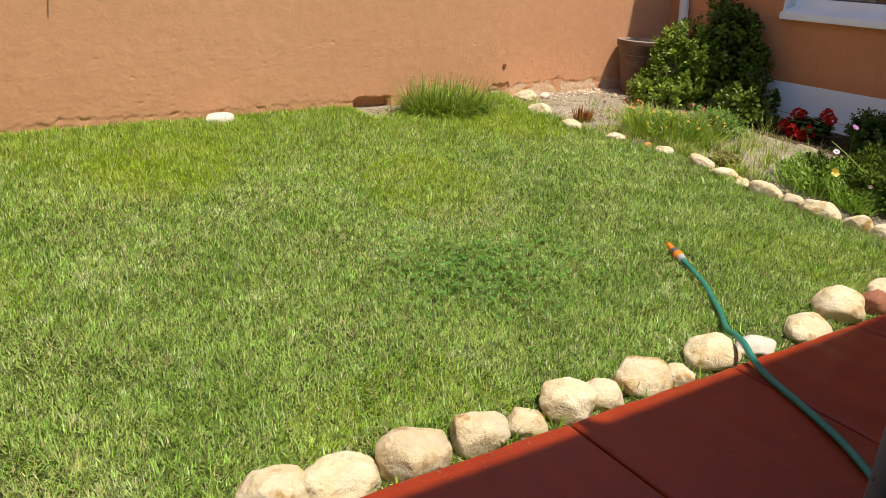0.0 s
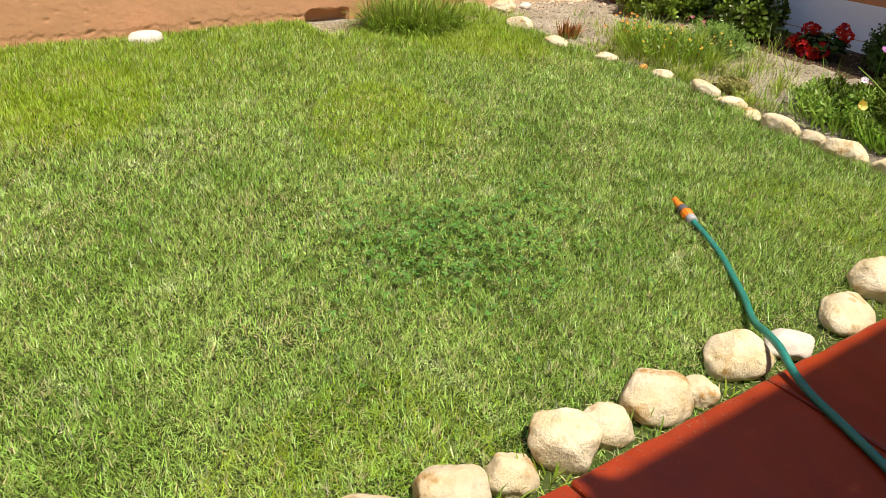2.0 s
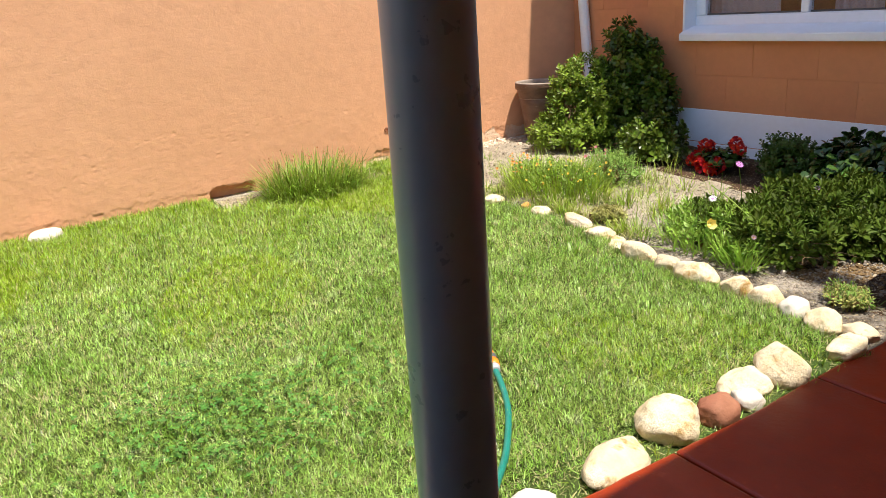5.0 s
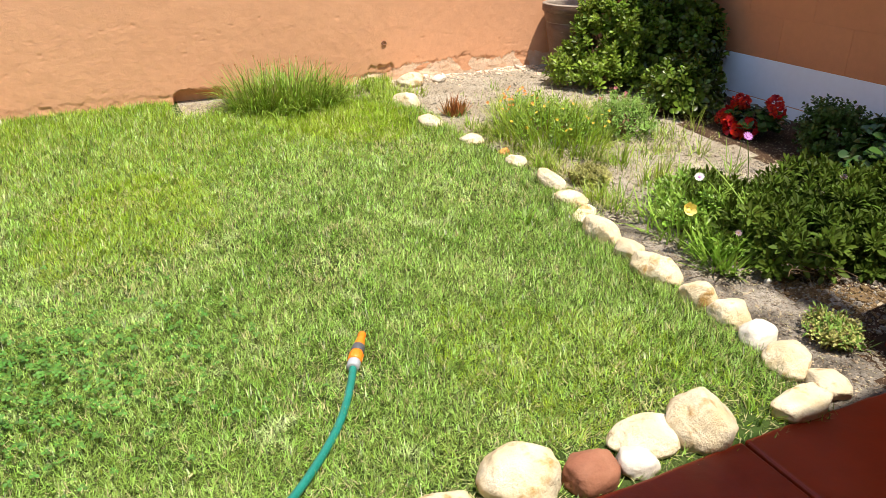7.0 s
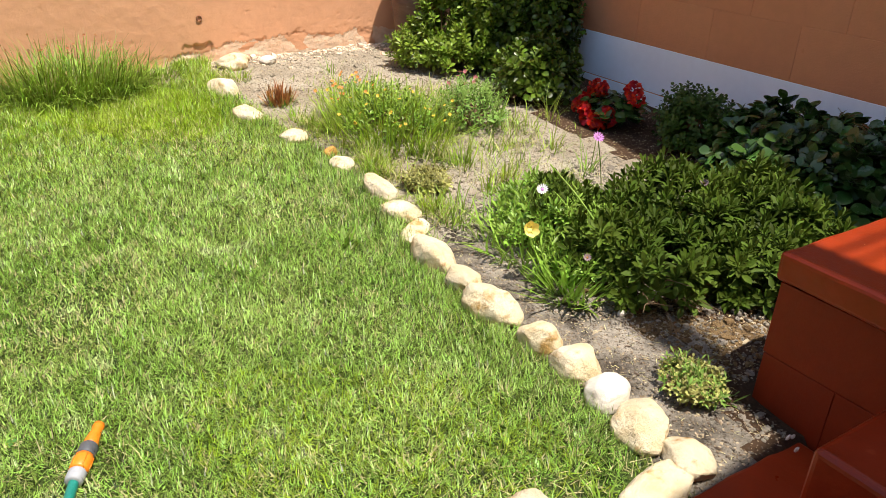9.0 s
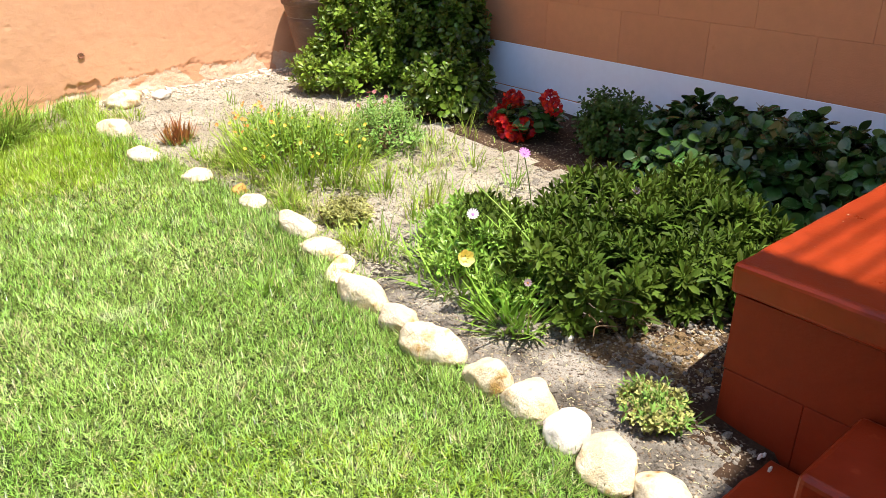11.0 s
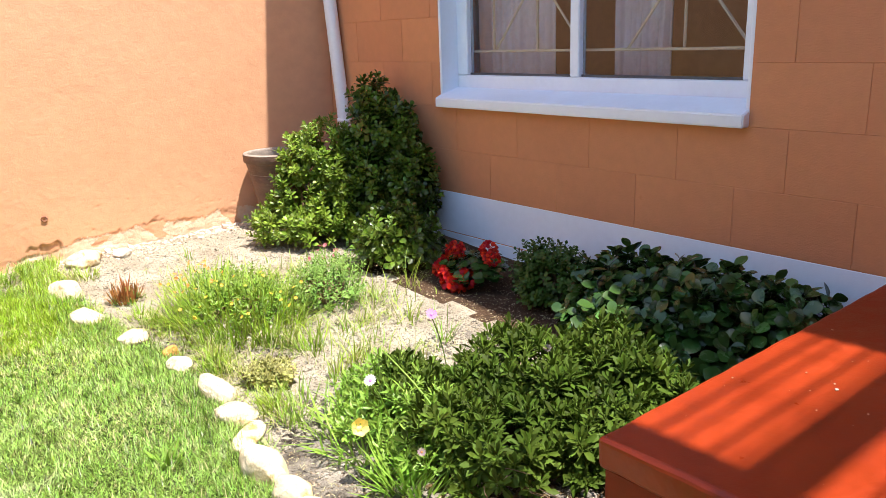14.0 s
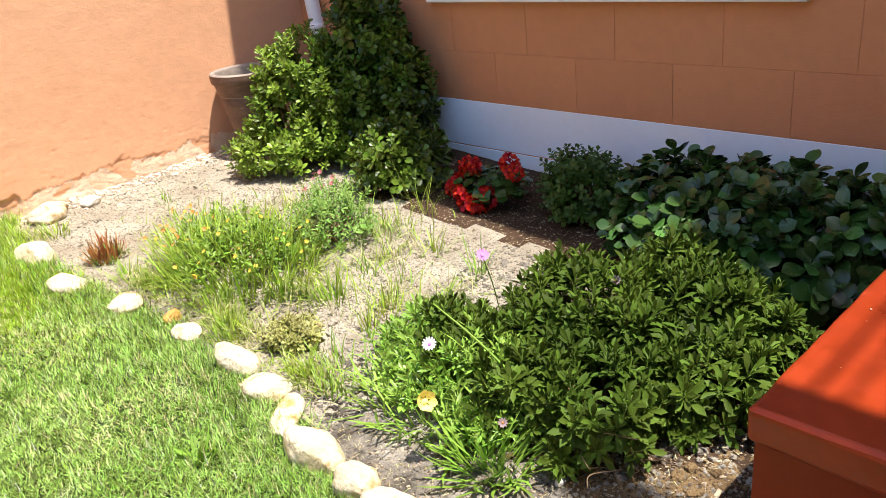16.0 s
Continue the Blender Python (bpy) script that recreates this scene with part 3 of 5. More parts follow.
def build_window():
    root = empty("window_1", (0, 0, 0), "white framed window with deep white reveal and sloping sill", "window")
    root["kind"] = "structure"
    # sloping sill with a nosing that stands proud of the wall
    y0, y1 = WIN_Y0 - 0.004, WIN_Y1 - 0.004
    prof = [(4.988, 1.012), (4.988, 1.055), (5.02, 1.068), (5.128, 1.098), (5.128, 1.012)]
    bm = bmesh.new()
    ring0 = [bm.verts.new((x, y0, z)) for x, z in prof]
    ring1 = [bm.verts.new((x, y1, z)) for x, z in prof]
    bm.faces.new(ring0[::-1]), bm.faces.new(ring1)
    for k in range(len(prof)):
        bm.faces.new((ring0[k], ring0[(k + 1) % 5], ring1[(k + 1) % 5], ring1[k]))
    bmesh.ops.recalc_face_normals(bm, faces=bm.faces[:])
    bmesh.ops.bevel(bm, geom=bm.edges[:], offset=0.004, segments=2, affect="EDGES")
    part("window_sill", bm, frame_paint, root)
    for ya, yb in ((WIN_Y1 - 0.012, WIN_Y1 + 0.004), (WIN_Y0 - 0.004, WIN_Y0 + 0.012)):
        box("reveal", WALL_E + 0.001, 5.24, ya, yb, 1.06, WIN_Z1, frame_paint, root, 0.003)
    fx0, fx1 = 5.13, 5.18
    box("window_frame", fx0, fx1, WIN_Y0 + 0.012, WIN_Y1 - 0.012, 1.06, 1.155, frame_paint, root, 0.004)
    box("window_frame", fx0, fx1, WIN_Y0 + 0.012, WIN_Y1 - 0.012, WIN_Z1 - 0.06, WIN_Z1, frame_paint, root, 0.004)
    for yc, wd in ((WIN_Y1 - 0.05, 0.075), (2.62, 0.05), (WIN_Y0 + 0.05, 0.075)):
        box("window_frame", fx0 - 0.002, fx1 - 0.002, yc - wd / 2, yc + wd / 2, 1.156, WIN_Z1 - 0.061, frame_paint, root, 0.005)
    for ya, yb in ((WIN_Y0 + 0.088, 2.594), (2.646, WIN_Y1 - 0.088)):
        p = box("pane", 5.155, 5.159, ya, yb, 1.156, WIN_Z1 - 0.061, glass, root, 0)
        p.visible_shadow = False
        box("rubber_seal", 5.146, 5.150, ya, yb, 1.156, 1.166, nozzle_grey, p, 0)
    # cream burglar bars behind the glass
    bars = empty("burglar_bars", (5.22, 2.6, 1.18), "cream painted steel burglar bars behind the window glass", "window bars")
    inv = Matrix.Translation((-5.22, -2.6, -1.18))

    def bar(p, q, r=0.006):
        v, f = tube_data([Vector(p), Vector(q)], r, 6)
        mesh_object("bar", v, f, bar_paint, bars).matrix_parent_inverse = inv

    x = 5.22
    for z in (1.262, 1.75, 2.22):
        bar((x, WIN_Y0 + 0.03, z), (x, WIN_Y1 - 0.03, z))
    for y in (3.19, 2.91, 2.64, 2.16):
        bar((x, y, 1.262), (x, y, 2.24))
    for ya, yb in ((3.18, 2.92), (2.64, 2.90), (2.42, 2.17), (1.89, 2.15)):
        bar((x, ya, 1.262), (x, yb, 1.58))
        bar((x, yb, 1.58), (x, ya, 1.90))
    # two gathered curtains
    for ya, yb in ((2.91, 3.40), (2.30, 2.56)):
        n, verts, faces = 60, [], []
        for i in range(n + 1):
            y = ya + (yb - ya) * i / n
            xx = 5.34 + 0.022 * math.sin(i * 0.62) + 0.012 * math.sin(i * 1.7 + ya)
            for z in (0.75, 1.3, 1.9, 2.42):
                verts.append((xx + 0.01 * math.sin(z * 3 + i * 0.2), y, z))
        for i in range(n):
            for k in range(3):
                faces.append((4 * i + k, 4 * i + k + 1, 4 * i + k + 5, 4 * i + k + 4))
        c = mesh_object("curtain", verts, faces, curtain_cloth, None, True)
        s = c.modifiers.new("thickness", "SOLIDIFY")
        s.thickness = 0.003
        tagged(c, "pale lilac gathered curtain hanging behind the window", "curtain", "curtains")
    rail = mesh_object("curtain_rail", *tube_data([Vector((5.34, 1.7, 2.43)), Vector((5.34, 3.5, 2.43))], 0.012, 8), bar_paint)
    tagged(rail, "cream curtain rail above the window inside", "curtain rail")


build_window()


def build_door():
    root = empty("door_1", (0, 0, 0), "open doorway with chipped white frame", "door")
    root["kind"] = "structure"
    # stepped jambs, worn at the foot
    for s, y in ((1, DOOR_Y1), (-1, DOOR_Y0)):
        box("door_jamb", WALL_E - 0.006, 5.26, min(y, y - s * 0.035), max(y, y - s * 0.035), LAND_Z, DOOR_TOP, frame_paint, root, 0.004)
        box("door_stop", WALL_E + 0.06, 5.20, min(y - s * 0.035, y - s * 0.06), max(y - s * 0.035, y - s * 0.06), LAND_Z + 0.03, DOOR_TOP - 0.03, frame_paint, root, 0.004)
    box("door_head", WALL_E - 0.006, 5.26, DOOR_Y0 + 0.036, DOOR_Y1 - 0.036, DOOR_TOP - 0.04, DOOR_TOP, frame_paint, root, 0.004)
    box("threshold", WALL_E + 0.05, 5.26, DOOR_Y0 + 0.036, DOOR_Y1 - 0.036, LAND_Z - 0.1, LAND_Z + 0.028, threshold_wood, root, 0.008, segments=2)


build_door()


# ---- red paving strip, step and landing ----
def build_patio():
    root = empty("patio", (0, 0, 0), "red painted concrete paving strip beside the lawn", "pavement")
    root["kind"] = "structure"
    r = random.Random(3)
    joints = [WALL_W, -1.303, -0.679, -0.055, 0.569, 1.193, 1.817, 2.441, 3.065, 3.689]
    for a, b in zip(joints, joints[1:]):
        bm = box_bm(a + 0.003, b - 0.003, PATIO_Y0, PATIO_Y1, -0.1, PATIO_Z, 0.010, 3)
        bmesh.ops.subdivide_edges(bm, edges=[e for e in bm.edges if abs(e.verts[0].co.x - e.verts[1].co.x) > 0.5], cuts=40)
        for v in bm.verts:
            if v.co.y > PATIO_Y1 - 0.03:
                v.co.y += 0.004 * noise.noise((v.co.x * 9, v.co.z * 9, 2)) - 0.002 + 0.018 * smooth01(2.7, 3.2, v.co.x)
                v.co.z += 0.0025 * noise.noise((v.co.x * 12, 7, 2))
        part("slab", bm, red_paint, root)
    box("joint_bed", WALL_W, 3.69, PATIO_Y0 + 0.01, PATIO_Y1 - 0.012, -0.11, PATIO_Z - 0.012, dark_paving, root, 0)


build_patio()


def build_landing():
    step = box("step", STEP_X, LAND_X + 0.012, WALL_S, STEP_Y, 0.0, STEP_Z, red_paint, None, 0.014, segments=3)
    tagged(step, "red painted concrete step below the landing", "step", kind="structure")
    root = empty("landing", (4.3, 0.3, PATIO_Z), "red painted raised entrance landing with worn edge", "landing")
    root["kind"] = "structure"
    inv = Matrix.Translation((-4.3, -0.3, -PATIO_Z))
    lip = 0.068
    for a, b in ((-0.5, LAND_Y), (WALL_S, -0.506)):
        bm = box_bm(LAND_X, WALL_E - 0.002, a, b, LAND_Z - lip, LAND_Z, 0.012, 3)
        bmesh.ops.subdivide_edges(bm, edges=[e for e in bm.edges if e.calc_length() > 0.4], cuts=48)
        for v in bm.verts:
            v.co.z += 0.0022 * noise.noise((v.co.x * 10, v.co.y * 10, 1))
            if v.co.x < LAND_X + 0.02:
                v.co.x += 0.005 * noise.noise((v.co.y * 11, v.co.z * 14, 5))
            if v.co.y > LAND_Y - 0.02:
                v.co.y += 0.003 * noise.noise((v.co.x * 14, v.co.z * 14, 9))
        part("landing_slab", bm, red_paint, root).matrix_parent_inverse = inv
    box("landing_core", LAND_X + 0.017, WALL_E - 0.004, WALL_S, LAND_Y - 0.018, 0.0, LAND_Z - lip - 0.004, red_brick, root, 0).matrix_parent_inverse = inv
    # one tall course of blocks on the visible faces, over cut bricks
    z1 = LAND_Z - lip - 0.004
    z2 = 0.341
    west = ((LAND_Y - 0.010, 0.937, z2, z1), (0.935, 0.575, z2, z1), (0.573, 0.213, z2, z1), (0.211, -0.15, z2, z1), (-0.152, -0.6, z2, z1),
            (LAND_Y - 0.013, 1.117, 0.10, z2 - 0.002), (1.116, 0.68, 0.10, z2 - 0.002))
    for y1, y0, za, zb in west:
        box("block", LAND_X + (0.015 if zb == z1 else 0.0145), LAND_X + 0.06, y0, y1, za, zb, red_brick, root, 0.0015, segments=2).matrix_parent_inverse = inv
    x = LAND_X + 0.062
    while x < WALL_E - 0.1:
        x2 = min(x + 0.39, WALL_E - 0.004)
        for za, zb in ((z2, z1), (0.10, z2 - 0.003)):
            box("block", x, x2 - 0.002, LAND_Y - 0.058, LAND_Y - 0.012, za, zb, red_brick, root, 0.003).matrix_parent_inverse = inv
        x = x2
    # a few chips of bare mortar where paint broke off the foot
    r = random.Random(5)
    chip = empty("mortar_chips", (LAND_X, 1.1, 0.32), "broken white mortar chips at the foot of the landing", "mortar")
    for k in range(9):
        bm = bmesh.new()
        bmesh.ops.create_icosphere(bm, subdivisions=1, radius=1)
        y = 1.16 - 0.15 * r.random()
        x = LAND_X + 0.004 - 0.05 * r.random()
        m = Matrix.LocRotScale((x, y, ground_z(x, y) + 0.01), Euler((r.random(), r.random(), r.random() * 6)), (0.004, r.uniform(0.006, 0.016), 0.004))
        bmesh.ops.transform(bm, matrix=Matrix.Translation((-LAND_X, -1.1, -0.32)) @ m, verts=bm.verts)
        part("chip", bm, stone_white, chip)


build_landing()


def build_canopy():
    """Timber frame over the landing, with thin purlins."""
    root = empty("canopy_frame", (3.93, 0.47, PATIO_Z), "brown timber canopy frame over the landing", "canopy")
    inv = Matrix.Translation((-3.93, -0.47, -PATIO_Z))
    z = 3.05
    for name, dims in (("beam", (3.905, 4.0, WALL_S, 0.76, z, z + 0.1)), ("beam", (4.69, 4.80, WALL_S, 1.02, z, z + 0.1)), ("rafter", (4.004, 4.686, 0.165, 0.265, z, z + 0.09)),
                       ("rafter", (4.004, 4.686, -0.5, -0.41, z, z + 0.09))):
        box(name, *dims, timber, root, 0.006).matrix_parent_inverse = inv
    for y, r in ((0.455, 0.008), (0.405, 0.006), (0.335, 0.009), (0.295, 0.006), (0.075, 0.009), (-0.03, 0.008), (-0.16, 0.009)):
        v, f = tube_data([Vector((4.004, y, z + 0.05)), Vector((4.685, y, z + 0.05))], r, 8)
        mesh_object("purlin", v, f, timber, root).matrix_parent_inverse = inv
    box("post", 3.93, 4.02, -1.2, -1.11, LAND_Z, z - 0.002, timber, root, 0.006).matrix_parent_inverse = inv


build_canopy()


def build_pole():
    root = empty("metal_pole", (1.404, 0.514, PATIO_Z), "slate blue painted steel pole standing on the patio", "pole")
    lathe("shaft", [(0.0370, 0.0), (0.0370, 0.6), (0.0371, 1.2), (0.0370, 1.80), (0.036, 1.805)], pole_paint, root, 40)
    box("bracket", -0.02, 0.02, -0.12, 0.0, 1.79, 2.03, pole_paint, root, 0.004)


build_pole()


def build_downpipe():
    root = empty("downpipe", (4.985, 4.16, 0.3), "white painted rainwater downpipe on the house corner", "pipe")
    inv = Matrix.Translation((-4.985, -4.16, -0.3))
    a, b = Vector((4.985, 4.13, ground_z(4.985, 4.13))), Vector((4.985, 4.335, 2.3))
    pts = [a.lerp(b, k / 12) for k in range(13)]
    mesh_object("tube", *tube_data(pts + [Vector((4.985, 4.33, 2.5)), Vector((4.90, 4.33, 2.82))], 0.036, 20), pipe_paint, root, True).matrix_parent_inverse = inv
    for z in (0.9, 1.9):
        t = (z - a.z) / (b.z - a.z)
        p = a.lerp(b, t)
        mesh_object("clip", *tube_data([p - Vector((0, 0, 0.014)), p + Vector((0, 0, 0.014))], 0.041, 20), pipe_paint, root, True).matrix_parent_inverse = inv


build_downpipe()


def build_pot():
    x, y = 4.545, 4.170
    root = empty("plant_pot", (x, y, ground_z(x, y) - 0.01), "tall brown glazed pot with weathered grey rim against the wall", "pot")
    h = 0.778 - root.location.z
    lathe("pot_body", [(0.01, 0.0), (0.100, 0.0), (0.108, 0.01), (0.128, h * 0.35), (0.150, h * 0.62), (0.158, h * 0.72), (0.152, h * 0.735), (0.160, h * 0.76), (0.172, h - 0.05)], pot_glaze, root, 40, closed=False)
    lathe("rim", [(0.172, h - 0.05), (0.182, h - 0.044), (0.184, h - 0.02), (0.183, h - 0.004)], pot_glaze, root, 40, closed=False)
    lathe("inner_lip", [(0.183, h - 0.004), (0.181, h), (0.164, h + 0.002), (0.160, h - 0.010), (0.159, h - 0.04), (0.156, h - 0.09), (0.150, h - 0.13)], pot_rim, root, 40, None, "lichen-grey inner lip", closed=False)
    lathe("potting_soil", [(0.1535, h - 0.110), (0.152, h - 0.100), (0.11, h - 0.092), (0.05, h - 0.088), (0.01, h - 0.087)], dark_soil, root, 32)


build_pot()


# ---- stones ----
def rock(x, y, a, b, h, turn, mat, label, group, seed):
    """A weathered boulder: half axes a along turn, b across and h upright, sunk by a third into the soil."""
    r = random.Random(seed)
    bm = bmesh.new()
    bmesh.ops.create_icosphere(bm, subdivisions=4, radius=1.0)
    off = Vector((r.uniform(-50, 50), r.uniform(-50, 50), r.uniform(-50, 50)))
    cuts = [(Vector((r.gauss(0, 1), r.gauss(0, 1), r.gauss(0.1, 0.7))).normalized(), r.uniform(0.70, 0.95)) for _ in range(7)]
    for v in bm.verts:
        d = v.co.copy()
        p = d * (1 + 0.22 * noise.noise(d * 1.1 + off))
        for n, k in cuts:
            over = p.dot(n) - k
            if over > 0:
                p -= n * over * 0.78
        crack = max(0.0, 0.09 - abs(noise.noise(d * 1.7 + off * 2))) / 0.09
        pits = max(0.0, noise.noise(d * 9 + off) - 0.22)
        low = 1.0 if d.z < 0.35 else 0.4
        v.co = p + d * (0.05 * noise.noise(d * 2.8 + off) + 0.020 * noise.noise(d * 7 + off) - 0.030 * crack - 0.10 * low * pits)
    lo = [min(v.co[k] for v in bm.verts) for k in range(3)]
    hi = [max(v.co[k] for v in bm.verts) for k in range(3)]
    for v in bm.verts:
        v.co = Vector([((v.co[k] - lo[k]) / (hi[k] - lo[k]) * 2 - 1) * s for k, s in enumerate((a, b, h))])
    bmesh.ops.rotate(bm, matrix=Euler((radians(r.uniform(-7, 7)), radians(r.uniform(-7, 7)), radians(turn + r.uniform(-6, 6)))).to_matrix(), verts=bm.verts)
    ob = part("stone", bm, mat, None, "", True)
    ob.location = (x, y, ground_z(x, y) + 0.36 * h)
    return tagged(ob, label, "stone", group)


EDGE = [(-0.30, 1.29, .09, .075, .05, 8), (-0.08, 1.28, .085, .07, .045, -6), (0.12, 1.29, .09, .075, .055, 4), (0.32, 1.30, .08, .07, .045, 12), (0.503, 1.30, .085, .070, .055, 0),
        (0.657, 1.268, .098, .076, .050, 0), (0.831, 1.258, .094, .083, .070, 0), (1.014, 1.263, .080, .074, .058, 0), (1.146, 1.241, .058, .052, .040, 0), (1.295, 1.253, .080, .074, .064, 30),
        (1.409, 1.238, .066, .055, .043, 0)]
EAST_EDGE = [(1.559, 1.243, .083, .075, .057, 10), (1.674, 1.216, .051, .046, .037, 0), (1.853, 1.246, .093, .078, .058, 0), (2.315, 1.222, .135, .072, .042, 20), (2.550, 1.252, .100, .087, .068, 10),
             (2.870, 1.248, .093, .070, .046, 8), (3.008, 1.228, .090, .082, .074, 30), (3.310, 1.196, .112, .052, .032, 15), (3.412, 1.222, .064, .052, .036, 60)]
for i, row in enumerate(EDGE + EAST_EDGE):
    rock(*row, stone, "rounded cream sandstone edging stone beside the red paving", "stones along the paving", 100 + i)
rock(2.035, 1.218, .074, .060, .034, 20, stone_white, "flat white edging stone beside the red paving", "stones along the paving", 131)
rock(2.690, 1.205, .064, .054, .050, 0, stone_red, "red-brown edging stone among cream ones", "stones along the paving", 137)
rock(2.800, 1.196, .055, .046, .038, 20, stone_white, "small white edging stone beside the red paving", "stones along the paving", 133)
BED_NEAR = [(3.395, 1.345, .085, .065, .045, 60), (3.401, 1.453, .064, .051, .042, 30), (3.412, 1.569, .065, .060, .050, 60), (3.400, 1.687, .068, .046, .052, 100), (3.372, 1.860, .096, .057, .060, 110), (3.387, 2.005, .060, .046, .044, 90),
            (3.382, 2.157, .092, .048, .055, 105), (3.425, 2.328, .088, .040, .024, 40), (3.444, 2.465, .080, .046, .036, 100), (3.465, 2.620, .078, .044, .046, 105)]
BED_FAR = [(3.445, 2.872, .057, .036, .036, 110), (3.466, 3.015, .034, .028, .024, 80), (3.405, 3.228, .080, .056, .032, 80), (3.335, 3.534, .085, .060, .040, 90), (3.34, 3.851, .093, .055, .060, 110),
           (3.520, 4.240, .097, .080, .050, 60), (3.700, 4.235, .050, .042, .028, 30)]
for i, row in enumerate(BED_NEAR + BED_FAR):
    m = stone_white if i in (1, 16) else stone_rust if i == 11 else stone
    rock(*row, m, "small rusty orange stone edging the flower bed" if i == 11 else "sun-bleached cream stone edging the flower bed", "stones round the flower bed", 200 + i)
rock(1.352, 4.275, .088, .055, .045, 4, stone_white, "white stone lying in the grass at the wall foot", "", 240)
rock(3.672, 1.680, .013, .011, .010, 0, stone_white, "small white pebble on the bed soil", "", 241)


# ---- garden hose ----
def build_hose():
    z = PATIO_Z + 0.0115
    path = [(2.352, 1.785, ground_z(2.352, 1.785) + 0.018), (2.320, 1.712, ground_z(2.32, 1.712) + 0.016), (2.262, 1.604, ground_z(2.262, 1.604) + 0.014), (2.195, 1.512, ground_z(2.195, 1.512) + 0.016), (2.10, 1.400, ground_z(2.10, 1.40) + 0.024),
            (2.005, 1.308, 0.198), (1.938, 1.232, 0.226), (1.890, 1.168, 0.238), (1.855, 1.105, 0.222), (1.830, 1.04, z + 0.002), (1.795, 0.942, z), (1.745, 0.82, z), (1.695, 0.72, z), (1.60, 0.585, z), (1.45, 0.42, z), (1.15, 0.15, z), (0.4, -0.4, z), (-0.6, -0.8, z)]
    root = empty("garden_hose", path[0], "teal green garden hose with orange nozzle lying on the lawn", "hose")
    inv = Matrix.Translation(-Vector(path[0]))
    pts = spline(path, 10)
    mesh_object("hose_tube", *tube_data(pts, 0.0098, 14), hose_green, root, True).matrix_parent_inverse = inv
    tip = Vector((2.422, 1.917, ground_z(2.42, 1.917) + 0.016))
    base = Vector(path[0])
    m = along(tip - base, base - Vector(path[0]), 0)
    L = (tip - base).length
    lathe("hose_nut", [(0.0125, -0.012), (0.0165, -0.010), (0.0175, 0.004), (0.0175, 0.014), (0.015, 0.018)], nut_grey, root, 20, m)
    body = lathe("connector", [(0.0155, 0.018), (0.0185, 0.022), (0.0195, 0.045), (0.0165, 0.058)], nozzle_orange, root, 20, m)
    lathe("collar", [(0.0165, 0.058), (0.0180, 0.060), (0.0180, 0.084), (0.0155, 0.088)], nozzle_grey, root, 20, m)
    lathe("nozzle", [(0.0135, 0.088), (0.0150, 0.092), (0.0125, 0.115), (0.0100, L - 0.02), (0.0118, L - 0.012), (0.0112, L), (0.004, L)], nozzle_orange, root, 20, m)
    for k in range(6):
        a = k * math.pi / 3
        lathe("grip_rib", [(0.0014, 0.022), (0.0018, 0.03), (0.0014, 0.052)], nozzle_orange, body, 6, m @ Matrix.Translation((0.0186 * math.cos(a), 0.0186 * math.sin(a), 0)))


build_hose()

# ---- shrubs ----
sp = random.Random(21)
glossy = [sprig_mesh("glossy_sprig", leaf_glossy, sp, 14, 0.046, 0.030, 0.07, -5, 66, 0.12, 0.3, 0.70, 5) for _ in range(4)]
broad = [sprig_mesh("broad_sprig", leaf_dark, sp, 8, 0.074, 0.058, 0.065, -5, 58, 0.16, 0.16, 0.60, 8) for _ in range(4)]
daisy = [sprig_mesh("daisy_sprig", leaf_daisy, sp, 16, 0.050, 0.0160, 0.048, 0, 78, 0.14, 0.35, 0.70, 4) for _ in range(5)]
small = [sprig_mesh("small_sprig", leaf_small, sp, 12, 0.026, 0.021, 0.065, 0, 50, 0.15, 0.25, 0.55) for _ in range(4)]

weed = [sprig_mesh("weed_sprig", leaf_weed, sp, 12, 0.030, 0.010, 0.06, 0, 60, 0.3, 0.25, 0.6, 3) for _ in range(3)]
herb = [sprig_mesh("herb_sprig", leaf_grey, sp, 16, 0.024, 0.008, 0.06, 0, 60, 0.3, 0.25, 0.6, 3) for _ in range(3)]
dusty = [sprig_mesh("dusty_sprig", leaf_grey, sp, 9, 0.030, 0.009, 0.05, 10, 80, 0.3, 0.25, 0.6, 3) for _ in range(2)]
gold = [sprig_mesh("succulent_sprig", leaf_yellow, sp, 12, 0.017, 0.011, 0.035, 0, 60, 0.2, 0.2, 0.6, 3) for _ in range(3)]
bush("corner_shrub", (4.70, 3.66), [(4.86, 3.58, 0.57, .13, .22, .28), (4.86, 3.62, 0.87, .11, .17, .12), (4.86, 3.72, 1.01, .06, .07, .08), (4.87, 3.40, 0.66, .09, .09, .09), 
                                    (4.62, 3.23, 0.40, .16, .15, .15), (4.74, 3.60, 0.41, .10, .14, .12), (4.74, 3.68, 0.59, .13, .18, .22)],
     glossy, 680, 31, "tall glossy green leafy shrub in the garden corner", size=(0.75, 1.3), keep=lambda p: (p.x - 4.545) ** 2 + (p.y - 4.170) ** 2 > 0.055)
lime = [sprig_mesh("lime_sprig", leaf_lime, sp, 14, 0.036, 0.017, 0.055, 0, 66, 0.12, 0.3, 0.66, 4) for _ in range(3)]
